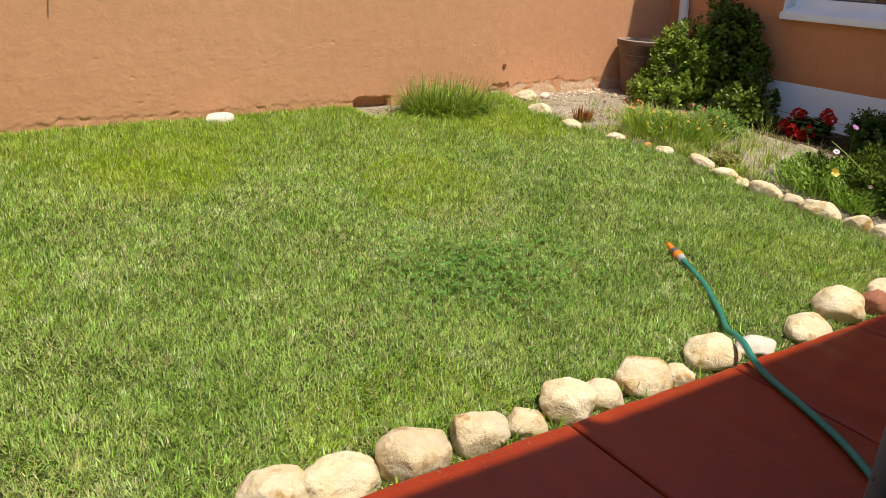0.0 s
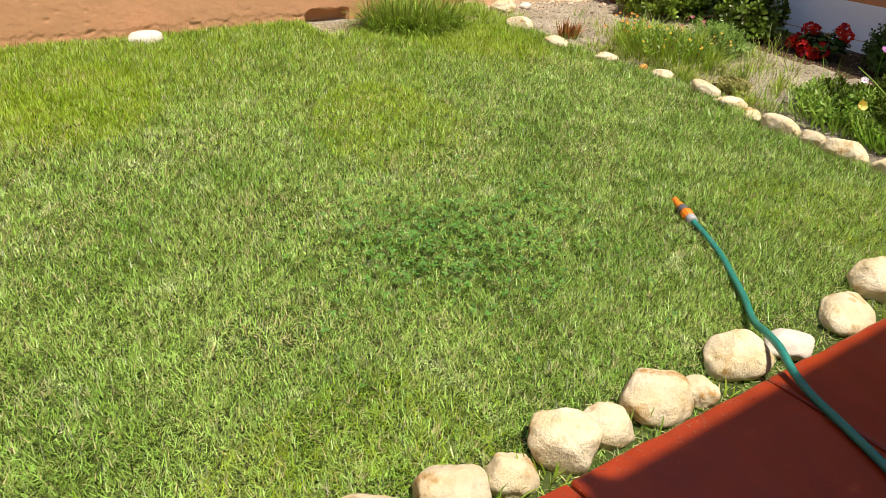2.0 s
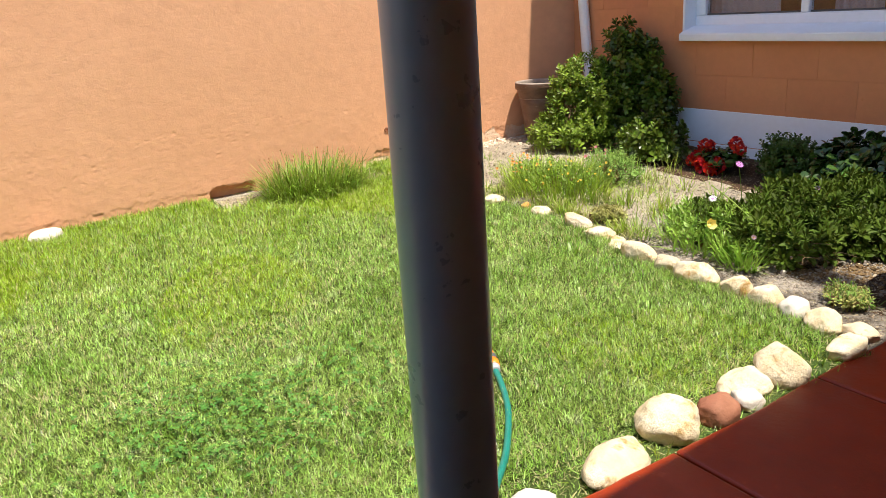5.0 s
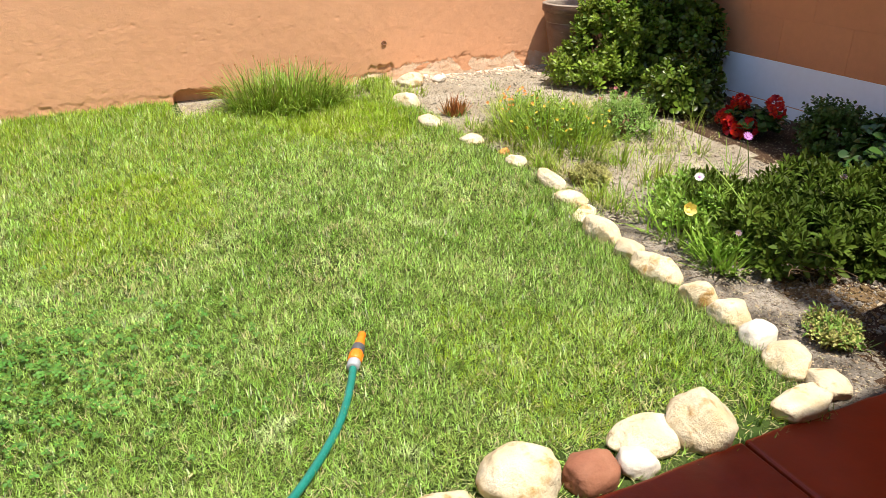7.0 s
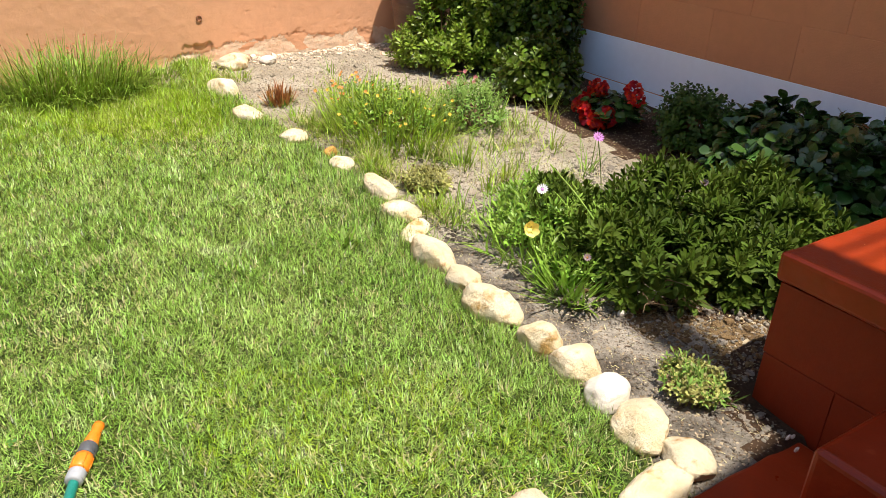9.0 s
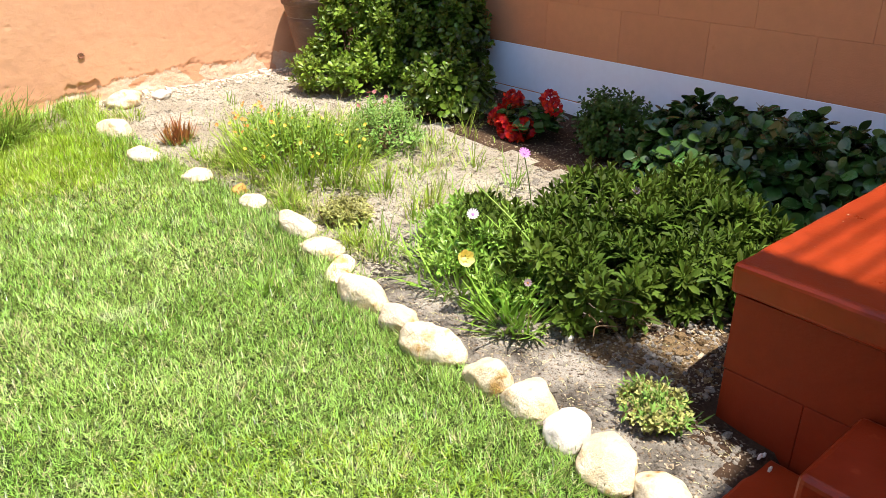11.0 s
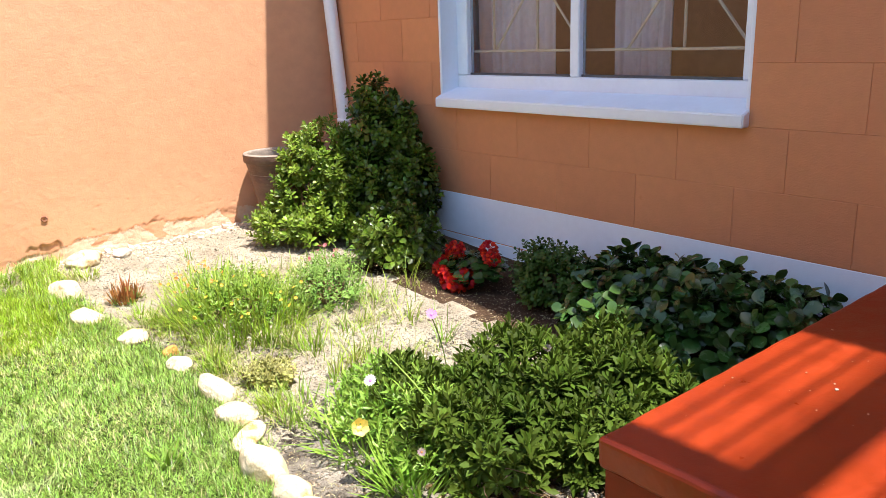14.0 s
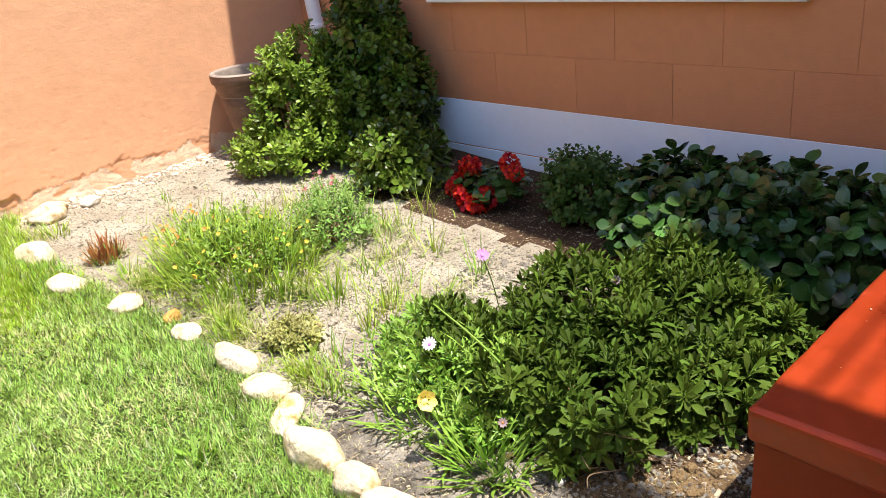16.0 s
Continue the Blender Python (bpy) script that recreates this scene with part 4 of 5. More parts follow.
bush("light_green_shrub", (4.52, 3.84), [(4.62, 3.80, 0.79, .13, .12, .14), (4.53, 3.83, 0.72, .11, .11, .13), (4.50, 3.84, 0.57, .14, .13, .14), (4.41, 3.87, 0.42, .15, .14, .13), (4.34, 3.86, 0.34, .10, .11, .08), (4.60, 3.70, 0.46, .13, .12, .17), (4.66, 3.68, 0.66, .11, .11, .13), (4.48, 3.72, 0.40, .12, .12, .11)],
     lime, 640, 40, "sunlit yellow-green leafy shrub beside the brown pot", size=(0.8, 1.35), keep=lambda p: (p.x - 4.545) ** 2 + (p.y - 4.170) ** 2 > 0.050)
bush("broad_leaf_shrub", (4.74, 1.9), [(4.76, 2.00, 0.38, .18, .22, .15), (4.76, 1.72, 0.40, .18, .24, .14), (4.79, 1.50, 0.40, .15, .12, .13), (4.70, 2.10, 0.35, .14, .14, .13), (4.60, 1.80, 0.33, .14, .30, .12)],
     broad, 360, 32, "low shrub with large dark glossy leaves against the plinth", keep=lambda p: p.y > LAND_Y + 0.05, size=(0.7, 1.1))
bush("daisy_bush", (4.02, 1.80), [(3.95, 1.93, 0.26, .22, .22, .12), (4.16, 1.93, 0.31, .20, .24, .12), (3.88, 1.70, 0.28, .17, .17, .11), (4.06, 1.54, 0.30, .17, .13, .10), (4.27, 1.68, 0.33, .14, .20, .11), (3.82, 2.06, 0.25, .12, .15, .10), (3.90, 2.20, 0.25, .12, .12, .10), (4.05, 1.72, 0.33, .10, .10, .10), (4.33, 1.80, 0.36, .09, .11, .10), (3.78, 1.84, 0.30, .09, .10, .09), (4.22, 1.50, 0.33, .07, .06, .08)],
     daisy, 900, 33, "dense spreading green daisy bush beside the landing", keep=lambda p: p.y > LAND_Y + 0.03, size=(0.6, 1.25))
bush("small_shrub", (4.76, 2.40), [(4.77, 2.40, 0.39, .10, .13, .10), (4.78, 2.39, 0.31, .11, .13, .09), (4.76, 2.46, 0.46, .04, .05, .05)],
     small, 260, 34, "small round shrub with tiny green leaves", size=(0.75, 1.1))
bush("wild_flower_bush", (3.82, 3.24), [(3.80, 3.16, 0.31, .20, .22, .07), (3.86, 3.36, 0.32, .18, .20, .07)], weed, 190, 35, "untidy low green weed bush on the sand", size=(0.7, 1.2), category="plant")
bush("feathery_herb", (4.14, 3.08), [(4.14, 3.08, 0.35, .13, .16, .06), (4.28, 3.25, 0.35, .10, .12, .05)], herb, 150, 36, "feathery grey-green herb clump on the sand", size=(0.7, 1.2), category="plant")
bush("yellow_succulent", (3.625, 2.61), [(3.64, 2.60, 0.255, .10, .11, .05), (3.67, 2.72, 0.25, .08, .08, .045), (3.60, 2.52, 0.24, .06, .06, .04)], gold, 250, 37, "low yellow-green succulent mound beside the stones", size=(0.7, 1.2), category="plant")
bush("dwarf_plant", (3.59, 1.385), [(3.59, 1.385, 0.20, .09, .11, .05), (3.65, 1.31, 0.19, .07, .06, .035), (3.56, 1.455, 0.195, .05, .05, .04)], gold + gold + dusty, 170, 38, "scruffy low plant with yellowing leaves on grey soil", size=(0.45, 1.05), category="plant")


fresh = [sprig_mesh("fresh_sprig", leaf_bright, sp, 13, 0.042, 0.011, 0.05, 5, 70, 0.15, 0.3, 0.65, 3) for _ in range(3)]
bush("bright_edge_plant", (3.70, 2.08), [(3.71, 2.13, 0.22, .12, .16, .09), (3.66, 1.98, 0.21, .09, .14, .08), (3.78, 2.25, 0.23, .12, .13, .09), (3.79, 2.03, 0.30, .09, .11, .08), (3.74, 1.88, 0.25, .08, .09, .08), (3.88, 2.28, 0.26, .10, .09, .08)], fresh, 330, 39, "bright green leafy plant at the bed's sunny edge", size=(0.6, 1.2), category="plant")


# ---- flowers and bedding plants ----
def daisy_flower(name, place, petal, centre, label, size=0.022, tilt=(0.1, 0.0, 1.0), petals=12, stem_foot=None, cup=14):
    root = empty(name, place, label, "flower")
    pieces = []
    for k in range(petals):
        v, f = leaf_data(size, size * 4.2 / petals, 0.15, -0.1, 0.62, 5)
        pieces.append((v, f, pose(0, 0, 0, 0, 0, 360 * k / petals) @ pose(0, size * 0.2, 0, cup, 0, 0)))
    q = along(tilt, (0, 0, 0), 0)
    v, f = join_data(pieces)
    ring = mesh_object("petal_ring", [q @ p for p in v], f, petal, root)
    lathe("flower_centre", [(size * 0.30, -0.001), (size * 0.28, size * 0.10), (size * 0.12, size * 0.17)], centre, ring, 10, q)
    if stem_foot:
        foot = Vector(stem_foot) - Vector(place)
        mesh_object("stalk", *tube_data(spline([foot, foot.lerp(Vector(), 0.5) + Vector((0.01, 0.01, 0.03)), Vector((0, 0, -0.003))], 6), 0.0016, 6), leaf_weed, root, True)
    return root


def on_ground(x, y, dz=0.0):
    return (x, y, ground_z(x, y) + dz)


daisy_flower("yellow_daisy", (3.550, 1.940, 0.400), petal_yellow, petal_yellow, "yellow flower on a stalk among strap leaves", 0.030, (-0.25, -0.75, 0.5), 6, on_ground(3.62, 1.97), 48)
daisy_flower("white_daisy", (3.624, 1.987, 0.489), petal_white, petal_purple, "white daisy flower on a thin stalk", 0.015, (-0.5, -0.4, 0.7), 14, on_ground(3.70, 2.0))
daisy_flower("purple_daisy", (3.898, 2.073, 0.575), petal_purple, petal_purple, "purple daisy flower on a thin stalk", 0.016, (-0.2, -0.6, 0.7), 12, on_ground(3.99, 2.10))
daisy_flower("faded_daisy", (4.15, 1.86, 0.46), petal_faded, leaf_rust, "faded mauve daisy above the bush", 0.012, (-0.4, -0.4, 0.8), 10, (4.15, 1.89, 0.44))
daisy_flower("seed_head", (3.630, 1.79, 0.365), petal_faded, leaf_rust, "withered daisy head on a thin stalk", 0.010, (-0.4, -0.5, 0.6), 10, on_ground(3.68, 1.84))


def clump(name, cx, cy, rx, ry, count, length, width, mat, label, seed, lean=(0.15, 0.9), tip=0.7, extra=(), segments=3, category="plant", heading=None):
    """A tuft of narrow leaves that spread from a common foot."""
    r = random.Random(seed)
    root = empty(name, on_ground(cx, cy), label, category)
    seeds = []
    for _ in range(count):
        a, d = r.uniform(0, 2 * math.pi), math.sqrt(r.random())
        x, y = cx + rx * d * math.cos(a), cy + ry * d * math.sin(a)
        h = a + r.uniform(-0.9, 0.9)
        l0 = r.uniform(*lean) * (0.3 + 0.7 * d)
        seeds.append(((x, y, ground_z(x, y) - 0.004), h, length * r.uniform(0.45, 1.1), width * r.uniform(0.7, 1.2), l0, l0 + tip * r.random()))
    groups = max(1, count // 45)
    seeds.sort(key=lambda q: math.atan2(q[0][1] - cy, q[0][0] - cx))
    for k in range(groups):
        blades("leaf_tuft", seeds[k * count // groups:(k + 1) * count // groups], mat, root, segments, 1.3)
    return root


def heads(root, r, count, cx, cy, rx, ry, z0, z1, petal, size):
    """Small blooms on stalks, each a part of its plant."""
    for _ in range(count):
        a, d = r.uniform(0, 2 * math.pi), math.sqrt(r.random())
        x, y = cx + rx * d * math.cos(a), cy + ry * d * math.sin(a)
        top = Vector((x, y, ground_z(x, y) + r.uniform(z0, z1))) - root.location
        foot = Vector((cx + (x - cx) * 0.6, cy + (y - cy) * 0.6, ground_z(x, y))) - root.location
        pieces = [(*tube_data([foot, foot.lerp(top, 0.6) + Vector((0, 0, 0.01)), top], 0.001, 4), Matrix())]
        stalk = mesh_object("stalk", *join_data(pieces), leaf_bright, root)
        q = along((r.uniform(-0.8, 0.3), r.uniform(-0.8, 0.3), 0.7), top, 0)
        bl = []
        for k in range(7):
            v, f = leaf_data(size, size * 0.55, 0.1, 0.1, 0.6, 3)
            bl.append((v, f, q @ pose(0, 0, 0, 0, 0, k * 51) @ pose(0, 0, 0, 25, 0, 0)))
        v, f = join_data(bl)
        eye = len(v)
        near = {i for i, p in enumerate(v) if (Vector(p) - top).length < 0.0015}
        v = list(v) + [top]
        f = [tuple(dict.fromkeys(eye if i in near else i for i in face)) for face in f]
        mesh_object("bloom", v, [face for face in f if len(face) > 2], petal, stalk)


fr = random.Random(51)
strap = clump("strap_leaf_clump", 3.68, 2.07, .14, .22, 300, 0.14, 0.0075, leaf_bright, "bright green strap leaf clump at the bed edge", 61, (0.3, 1.25), 1.0)
clump("strap_leaf_clump", 3.627, 1.840, .08, .09, 190, 0.13, 0.0085, leaf_bright, "low spreading strap leaf clump on bed soil", 62, (0.5, 1.25), 0.5)
g1 = clump("flowering_grass_clump", 3.78, 3.13, .23, .32, 900, 0.20, 0.0058, grass_long, "untidy grass clump with small yellow flowers", 63, (0.1, 1.2), 1.0)
heads(g1, fr, 30, 3.77, 3.08, .24, .32, 0.09, 0.17, petal_gold, 0.0085)
heads(g1, fr, 24, 3.70, 3.38, .14, .14, 0.09, 0.17, petal_orange, 0.0095)
g2 = clump("fine_herb", 4.137, 3.080, .14, .17, 90, 0.12, 0.005, leaf_grey, "thin grey-green herb stalks on the sand", 64, (0.1, 1.2), 0.9, segments=2)
heads(g2, fr, 9, 4.337, 3.400, .10, .08, 0.04, 0.09, petal_pink, 0.014)
t1 = clump("tall_grass_tuft", 2.77, 4.11, .29, .17, 1500, 0.25, 0.0060, grass_wild, "tall wild grass tuft at the wall foot", 65, (0.0, 1.25), 1.9)
sg = clump("seeding_grass", 2.74, 4.14, .30, .13, 150, 0.25, 0.0026, straw, "dry seeding grass stalks at the wall foot", 66, (0.0, 0.35), 0.4)
clump("dry_succulent", 3.515, 3.63, .055, .055, 110, 0.105, 0.0095, leaf_rust, "small rusty red succulent on pale sand", 69, (0.0, 0.75), 0.3)
heads(sg, fr, 34, 2.74, 4.14, .30, .12, 0.16, 0.24, leaf_rust, 0.007)
clump("leafy_tuft", 3.52, 3.62, .05, .05, 60, 0.06, 0.008, leaf_grey, "green leaves at the succulent's foot", 70, (0.2, 1.1), 0.4, segments=2)
for i, (x, y, n, h) in enumerate(((4.24, 2.90, 14, 0.11), (4.32, 2.89, 14, 0.10), (4.25, 2.66, 16, 0.13), (3.93, 3.97, 12, 0.09), (3.72, 3.56, 14, 0.10), (3.84, 2.69, 40, 0.14), (3.57, 2.31, 34, 0.12), (3.53, 2.80, 40, 0.10), (3.62, 2.95, 60, 0.09),
                                  (4.22, 2.44, 22, 0.16), (3.55, 3.20, 40, 0.08), (3.50, 3.42, 40, 0.07), (4.02, 2.75, 16, 0.10), (3.9, 2.5, 20, 0.10), (3.48, 4.02, 40, 0.08), (1.06, 1.185, 26, 0.10), (1.20, 1.20, 12, 0.08), (0.75, 1.18, 14, 0.08), (1.46, 1.19, 8, 0.06), (1.72, 1.18, 10, 0.07), (2.42, 1.17, 12, 0.06), (3.17, 1.22, 24, 0.07), (3.52, 2.74, 34, 0.10), (3.56, 2.44, 30, 0.11), (3.64, 2.40, 20, 0.12), (3.76, 2.84, 26, 0.13), (3.92, 2.92, 20, 0.12), (4.04, 2.60, 12, 0.12), (3.80, 2.46, 16, 0.13))):
    clump("grass_sprout", x, y, .04, .04, n, h, 0.005, grass_long if i % 3 else leaf_bright, "single sprout of wild grass on the sand", 80 + i, (0.1, 0.9), 0.9, category="grass")
clump("weedy_tuft", 3.13, 4.20, .13, .07, 220, 0.10, 0.0055, grass_wild, "low weedy grass at the wall foot", 95, (0.1, 1.2), 0.9, category="grass")
clump("wiry_grass", 4.47, 2.94, .03, .04, 16, 0.24, 0.0022, grass_long, "thin wiry grass sprig beside the red flowers", 96, (0.05, 0.9), 1.2, segments=5, category="grass")
clump("dwarf_leaf_rosette", 3.64, 1.335, .05, .05, 34, 0.055, 0.012, leaf_grey, "grey-green leaves sprawling from the scruffy plant", 71, (0.5, 1.3), 0.5)
clump("arching_leaf", 3.747, 1.880, .02, .02, 4, 0.30, 0.006, leaf_bright, "long arching strap leaves over the daisy bush", 97, (0.3, 0.6), 0.8, segments=6)


clump("lawn_weed", 3.20, 2.36, .03, .03, 26, 0.07, 0.010, leaf_bright, "pale green weed rosette in the lawn", 98, (0.5, 1.2), 0.4, category="weed")
clump("lawn_weed", 2.55, 2.95, .03, .03, 18, 0.05, 0.009, leaf_bright, "small pale green weed rosette in the lawn", 99, (0.5, 1.2), 0.4, category="weed")


def build_geranium():
    x, y = 4.69, 2.775
    root = empty("red_geranium", on_ground(x, y), "red flowering geranium in the shade of the house", "flower")
    r = random.Random(41)
    leaves = []
    for _ in range(170):
        a, d = r.uniform(0, 6.28), math.sqrt(r.random())
        p = Vector((0.12 * d * math.cos(a), 0.13 * d * math.sin(a), 0.03 + 0.12 * (1 - 0.5 * d * d) * r.uniform(0.3, 1)))
        v, f = leaf_data(0.045, 0.05, 0.15, 0.15, 0.5)
        leaves.append((v, f, along((p.x * 3, p.y * 3, 0.8), p, r.uniform(0, 360)) @ pose(0, 0, 0, r.uniform(0, 30), 0, 0)))
    mesh_object("foliage", *join_data(leaves), leaf_dark, root, True)
    for px, py, pz, s in ((-0.06, 0.15, 0.07, .036), (-0.10, 0.02, 0.04, .054), (-0.09, -0.04, 0.07, .046), (-0.03, 0.09, 0.155, .040), (0.0, -0.09, 0.185, .036), (-0.02, -0.13, 0.165, .034), (-0.06, 0.13, 0.10, .030), (-0.12, 0.05, 0.075, .036), (-0.04, 0.05, 0.16, .030)):
        pz -= 0.02
        bl = [(*tube_data([Vector((px * 0.4, py * 0.4, 0.0)), Vector((px, py, pz))], 0.0016, 5), Matrix())]
        stalk = mesh_object("stalk", *join_data(bl), leaf_small, root)
        bl = []
        for _ in range(80):
            d = Vector((r.gauss(0, 1), r.gauss(0, 1), r.gauss(0.3, 1))).normalized()
            v, f = leaf_data(s * 0.55, s * 0.52, 0.1, 0.1, 0.6, 3)
            bl.append((v, f, along(d, Vector((px, py, pz)) + d * s * 0.75, r.uniform(0, 360)) @ pose(0, 0, 0, r.uniform(0, 70), 0, 0)))
        mesh_object("bloom", *join_data(bl), petal_red, stalk)


build_geranium()


def build_dry_twigs():
    r = random.Random(45)
    pieces = []
    for _ in range(9):
        a = Vector((3.74 + r.uniform(-.05, .06), 1.56 + r.uniform(-.06, .10), ground_z(3.74, 1.56) + r.uniform(0.03, 0.08)))
        b = a + Vector((r.uniform(-.08, .02), r.uniform(-.10, .10), r.uniform(-.02, .06)))
        pieces.append((*tube_data(spline([a, a.lerp(b, .5) + Vector((-.02, r.uniform(-.03, .03), .015)), b], 5), 0.0012, 5), Matrix()))
    ob = mesh_object("dry_twigs", *join_data(pieces), twig, None, True)
    tagged(ob, "bare dry twigs at the daisy bush's foot", "twigs", kind="stuff")


build_dry_twigs()


def build_arching_stalk():
    a = [Vector(p) for p in ((3.80, 1.74, ground_z(3.80, 1.74)), (3.775, 1.84, 0.34), (3.75, 1.97, 0.445), (3.728, 2.08, 0.515))]
    pts = spline(a, 6)
    ob = mesh_object("flower_stalk", *tube_data(pts, [0.0048 - 0.0028 * i / (len(pts) - 1) for i in range(len(pts))], 8), leaf_weed, None, True)
    tagged(ob, "long pale green stalk arching over the daisy bush", "stalk")


build_arching_stalk()


def build_plaster_crumbs():
    r = random.Random(77)
    pieces = []
    for _ in range(420):
        x, y = r.uniform(3.35, 4.42), WALL_N - 0.012 - abs(r.gauss(0, 0.07))
        s = r.uniform(0.003, 0.009) * (2.2 if r.random() < 0.08 else 1)
        v = [Vector((sx * r.uniform(0.5, 1), sy * r.uniform(0.5, 1), sz * r.uniform(0.3, 0.7))) for sx in (-1, 1) for sy in (-1, 1) for sz in (-1, 1)]
        f = [(0, 1, 3, 2), (4, 6, 7, 5), (0, 4, 5, 1), (2, 3, 7, 6), (0, 2, 6, 4), (1, 5, 7, 3)]
        pieces.append((v, f, Matrix.LocRotScale((x, y, ground_z(x, y) + s * 0.25), Euler((r.uniform(-.4, .4), r.uniform(-.4, .4), r.uniform(0, 6.3))), (s, s, s))))
    ob = mesh_object("plaster_crumbs", *join_data(pieces), pale_crumb)
    tagged(ob, "pale crumbs of plaster fallen at the wall foot", "rubble", kind="stuff")


build_plaster_crumbs()


# ---- small things on the walls ----
def build_wall_anchor():
    root = empty("wall_anchor", (3.41, WALL_N, 0.575), "small rusty ring anchor in the plaster", "anchor")
    v, f = tube_data([Vector((0.012 * math.cos(a), -0.004, 0.012 * math.sin(a))) for a in np.linspace(0, 5.9, 14)], 0.0035, 6)
    mesh_object("ring", v, f, stone_red, root, True)
    mesh_object("shank", *tube_data([Vector((0.012, 0.03, 0)), Vector((0.012, -0.008, 0))], 0.0035, 6), stone_red, root, True)
    nail = mesh_object("nail", *tube_data([Vector((0.55, WALL_N + 0.03, 0.94)), Vector((0.55, WALL_N - 0.03, 0.945))], 0.004, 6), twig, None, True)
    tagged(nail, "rusty nail sticking out of the plastered wall", "nail")


build_wall_anchor()


# ---- scattered ground cover ----
def build_lawn():
    r = np.random.RandomState(11)
    n = 1230000
    x, y = np.concatenate([r.uniform(-0.7, 3.56, 1110000), r.uniform(WALL_W + 0.01, -0.7, 120000)]), r.uniform(1.13, WALL_N - 0.01, n)
    bx = np.interp(y, [b[0] for b in BORDER], [b[1] for b in BORDER])
    edge = bx - np.where(y > 2.2, 0.005, 0.035) + r.normal(0, 0.022, n)
    keep = (x < edge) & ((y > 1.33) | (r.uniform(0, 1, n) < 0.12 + 0.5 * np.clip((y - 1.22) / 0.11, 0, 1))) & ~((y > 4.04 + 0.05 * r.normal(0, 1, n)) & (x > 2.2) & (x < 3.25))
    # thin spots where straw shows
    thin = np.sin(x * 5.1 + 1.7 * np.sin(y * 3.3)) * np.sin(y * 6.3 + 1.3 * np.sin(x * 4.1))
    keep &= ~((thin > 0.62) & (r.uniform(0, 1, n) < 0.40))
    x, y = x[keep], y[keep]
    z = np.array([ground_z(a, b) for a, b in zip(x.tolist(), y.tolist())]) - 0.003
    m = len(x)
    # tufts share a heading, a height and a lean
    cell = (np.floor(x / 0.014 + 0.4 * r.normal(0, 1, m)).astype(int) % 512, np.floor(y / 0.014 + 0.4 * r.normal(0, 1, m)).astype(int) % 512)
    tuft_head, tuft_high, tuft_pick = r.uniform(0, 2 * np.pi, (512, 512))[cell], r.uniform(0.78, 1.22, (512, 512))[cell], r.uniform(0, 1, (512, 512))[cell]
    tall = 1.0 + 0.75 * np.clip((y - 3.2) / 1.1, 0, 1) + 0.6 * np.clip((x - bx[keep] + 0.22) / 0.22, 0, 1)
    length = r.uniform(0.014, 0.030, m) * tall * tuft_high
    width = r.uniform(0.0020, 0.0036, m) * np.where(x < -0.7, 3.0, 1.0 + 0.4 * np.clip((y - 2.0) / 1.5, 0, 1))
    lean0 = np.abs(r.normal(0.85, 0.40, m)) * np.where(tall > 1.3, 0.8, 1.0)
    lean1 = lean0 + r.uniform(-0.2, 0.8, m)
    head = tuft_head + r.normal(0, 1.0, m)
    z = z + r.uniform(0, 0.012, m)
    seeds = np.stack([x, y, z, head, length, width, lean0, lean1], 1)
    pick = r.uniform(0, 1, m)
    dry = (pick < 0.05 + 0.10 * (thin[keep] > 0.40)) | ((tuft_pick < 0.05) & (pick < 0.5))
    patch = np.sin(x * 3.1 + 2.0) * np.sin(y * 2.7 + 0.6 + 0.8 * np.sin(x * 2.2))
    lime = ~dry & (0.5 * r.uniform(0, 1, m) + 0.5 * tuft_pick < 0.08 + 0.55 * np.clip((y - 2.8 + 0.35 * patch) / 1.2, 0, 1) + 0.3 * (patch > 0.5))
    for name, chosen, mat, label in (("lawn", ~dry & ~lime, grass_blade, "short green lawn grass"), ("yellowish_lawn_grass", lime, grass_lime, "lime green lawn grass, densest towards the wall"),
                                     ("dry_lawn_grass", dry, straw, "dry straw-coloured blades among the lawn grass")):
        tagged(blades(name, seeds[chosen], mat, None, 1), label, "lawn", kind="stuff")
    # darker clover patch
    pieces, rr = [], random.Random(15)
    v, f = leaf_data(0.011, 0.010, 0.15, 0.05, 0.62, 3)
    for _ in range(720):
        px, py = rr.gauss(1.60, 0.24), rr.gauss(2.03, 0.20)
        h = rr.uniform(0.025, 0.045)
        q = along((rr.uniform(-.4, .4), rr.uniform(-.4, .4), 1), (px, py, ground_z(px, py) + h), rr.uniform(0, 360))
        for k in range(3):
            pieces.append((v, f, q @ pose(0, 0, 0, 0, 0, 120 * k)))
    c = mesh_object("clover_patch", *join_data(pieces), clover)
    tagged(c, "patch of dark green clover in the lawn", "clover", kind="stuff")


build_lawn()


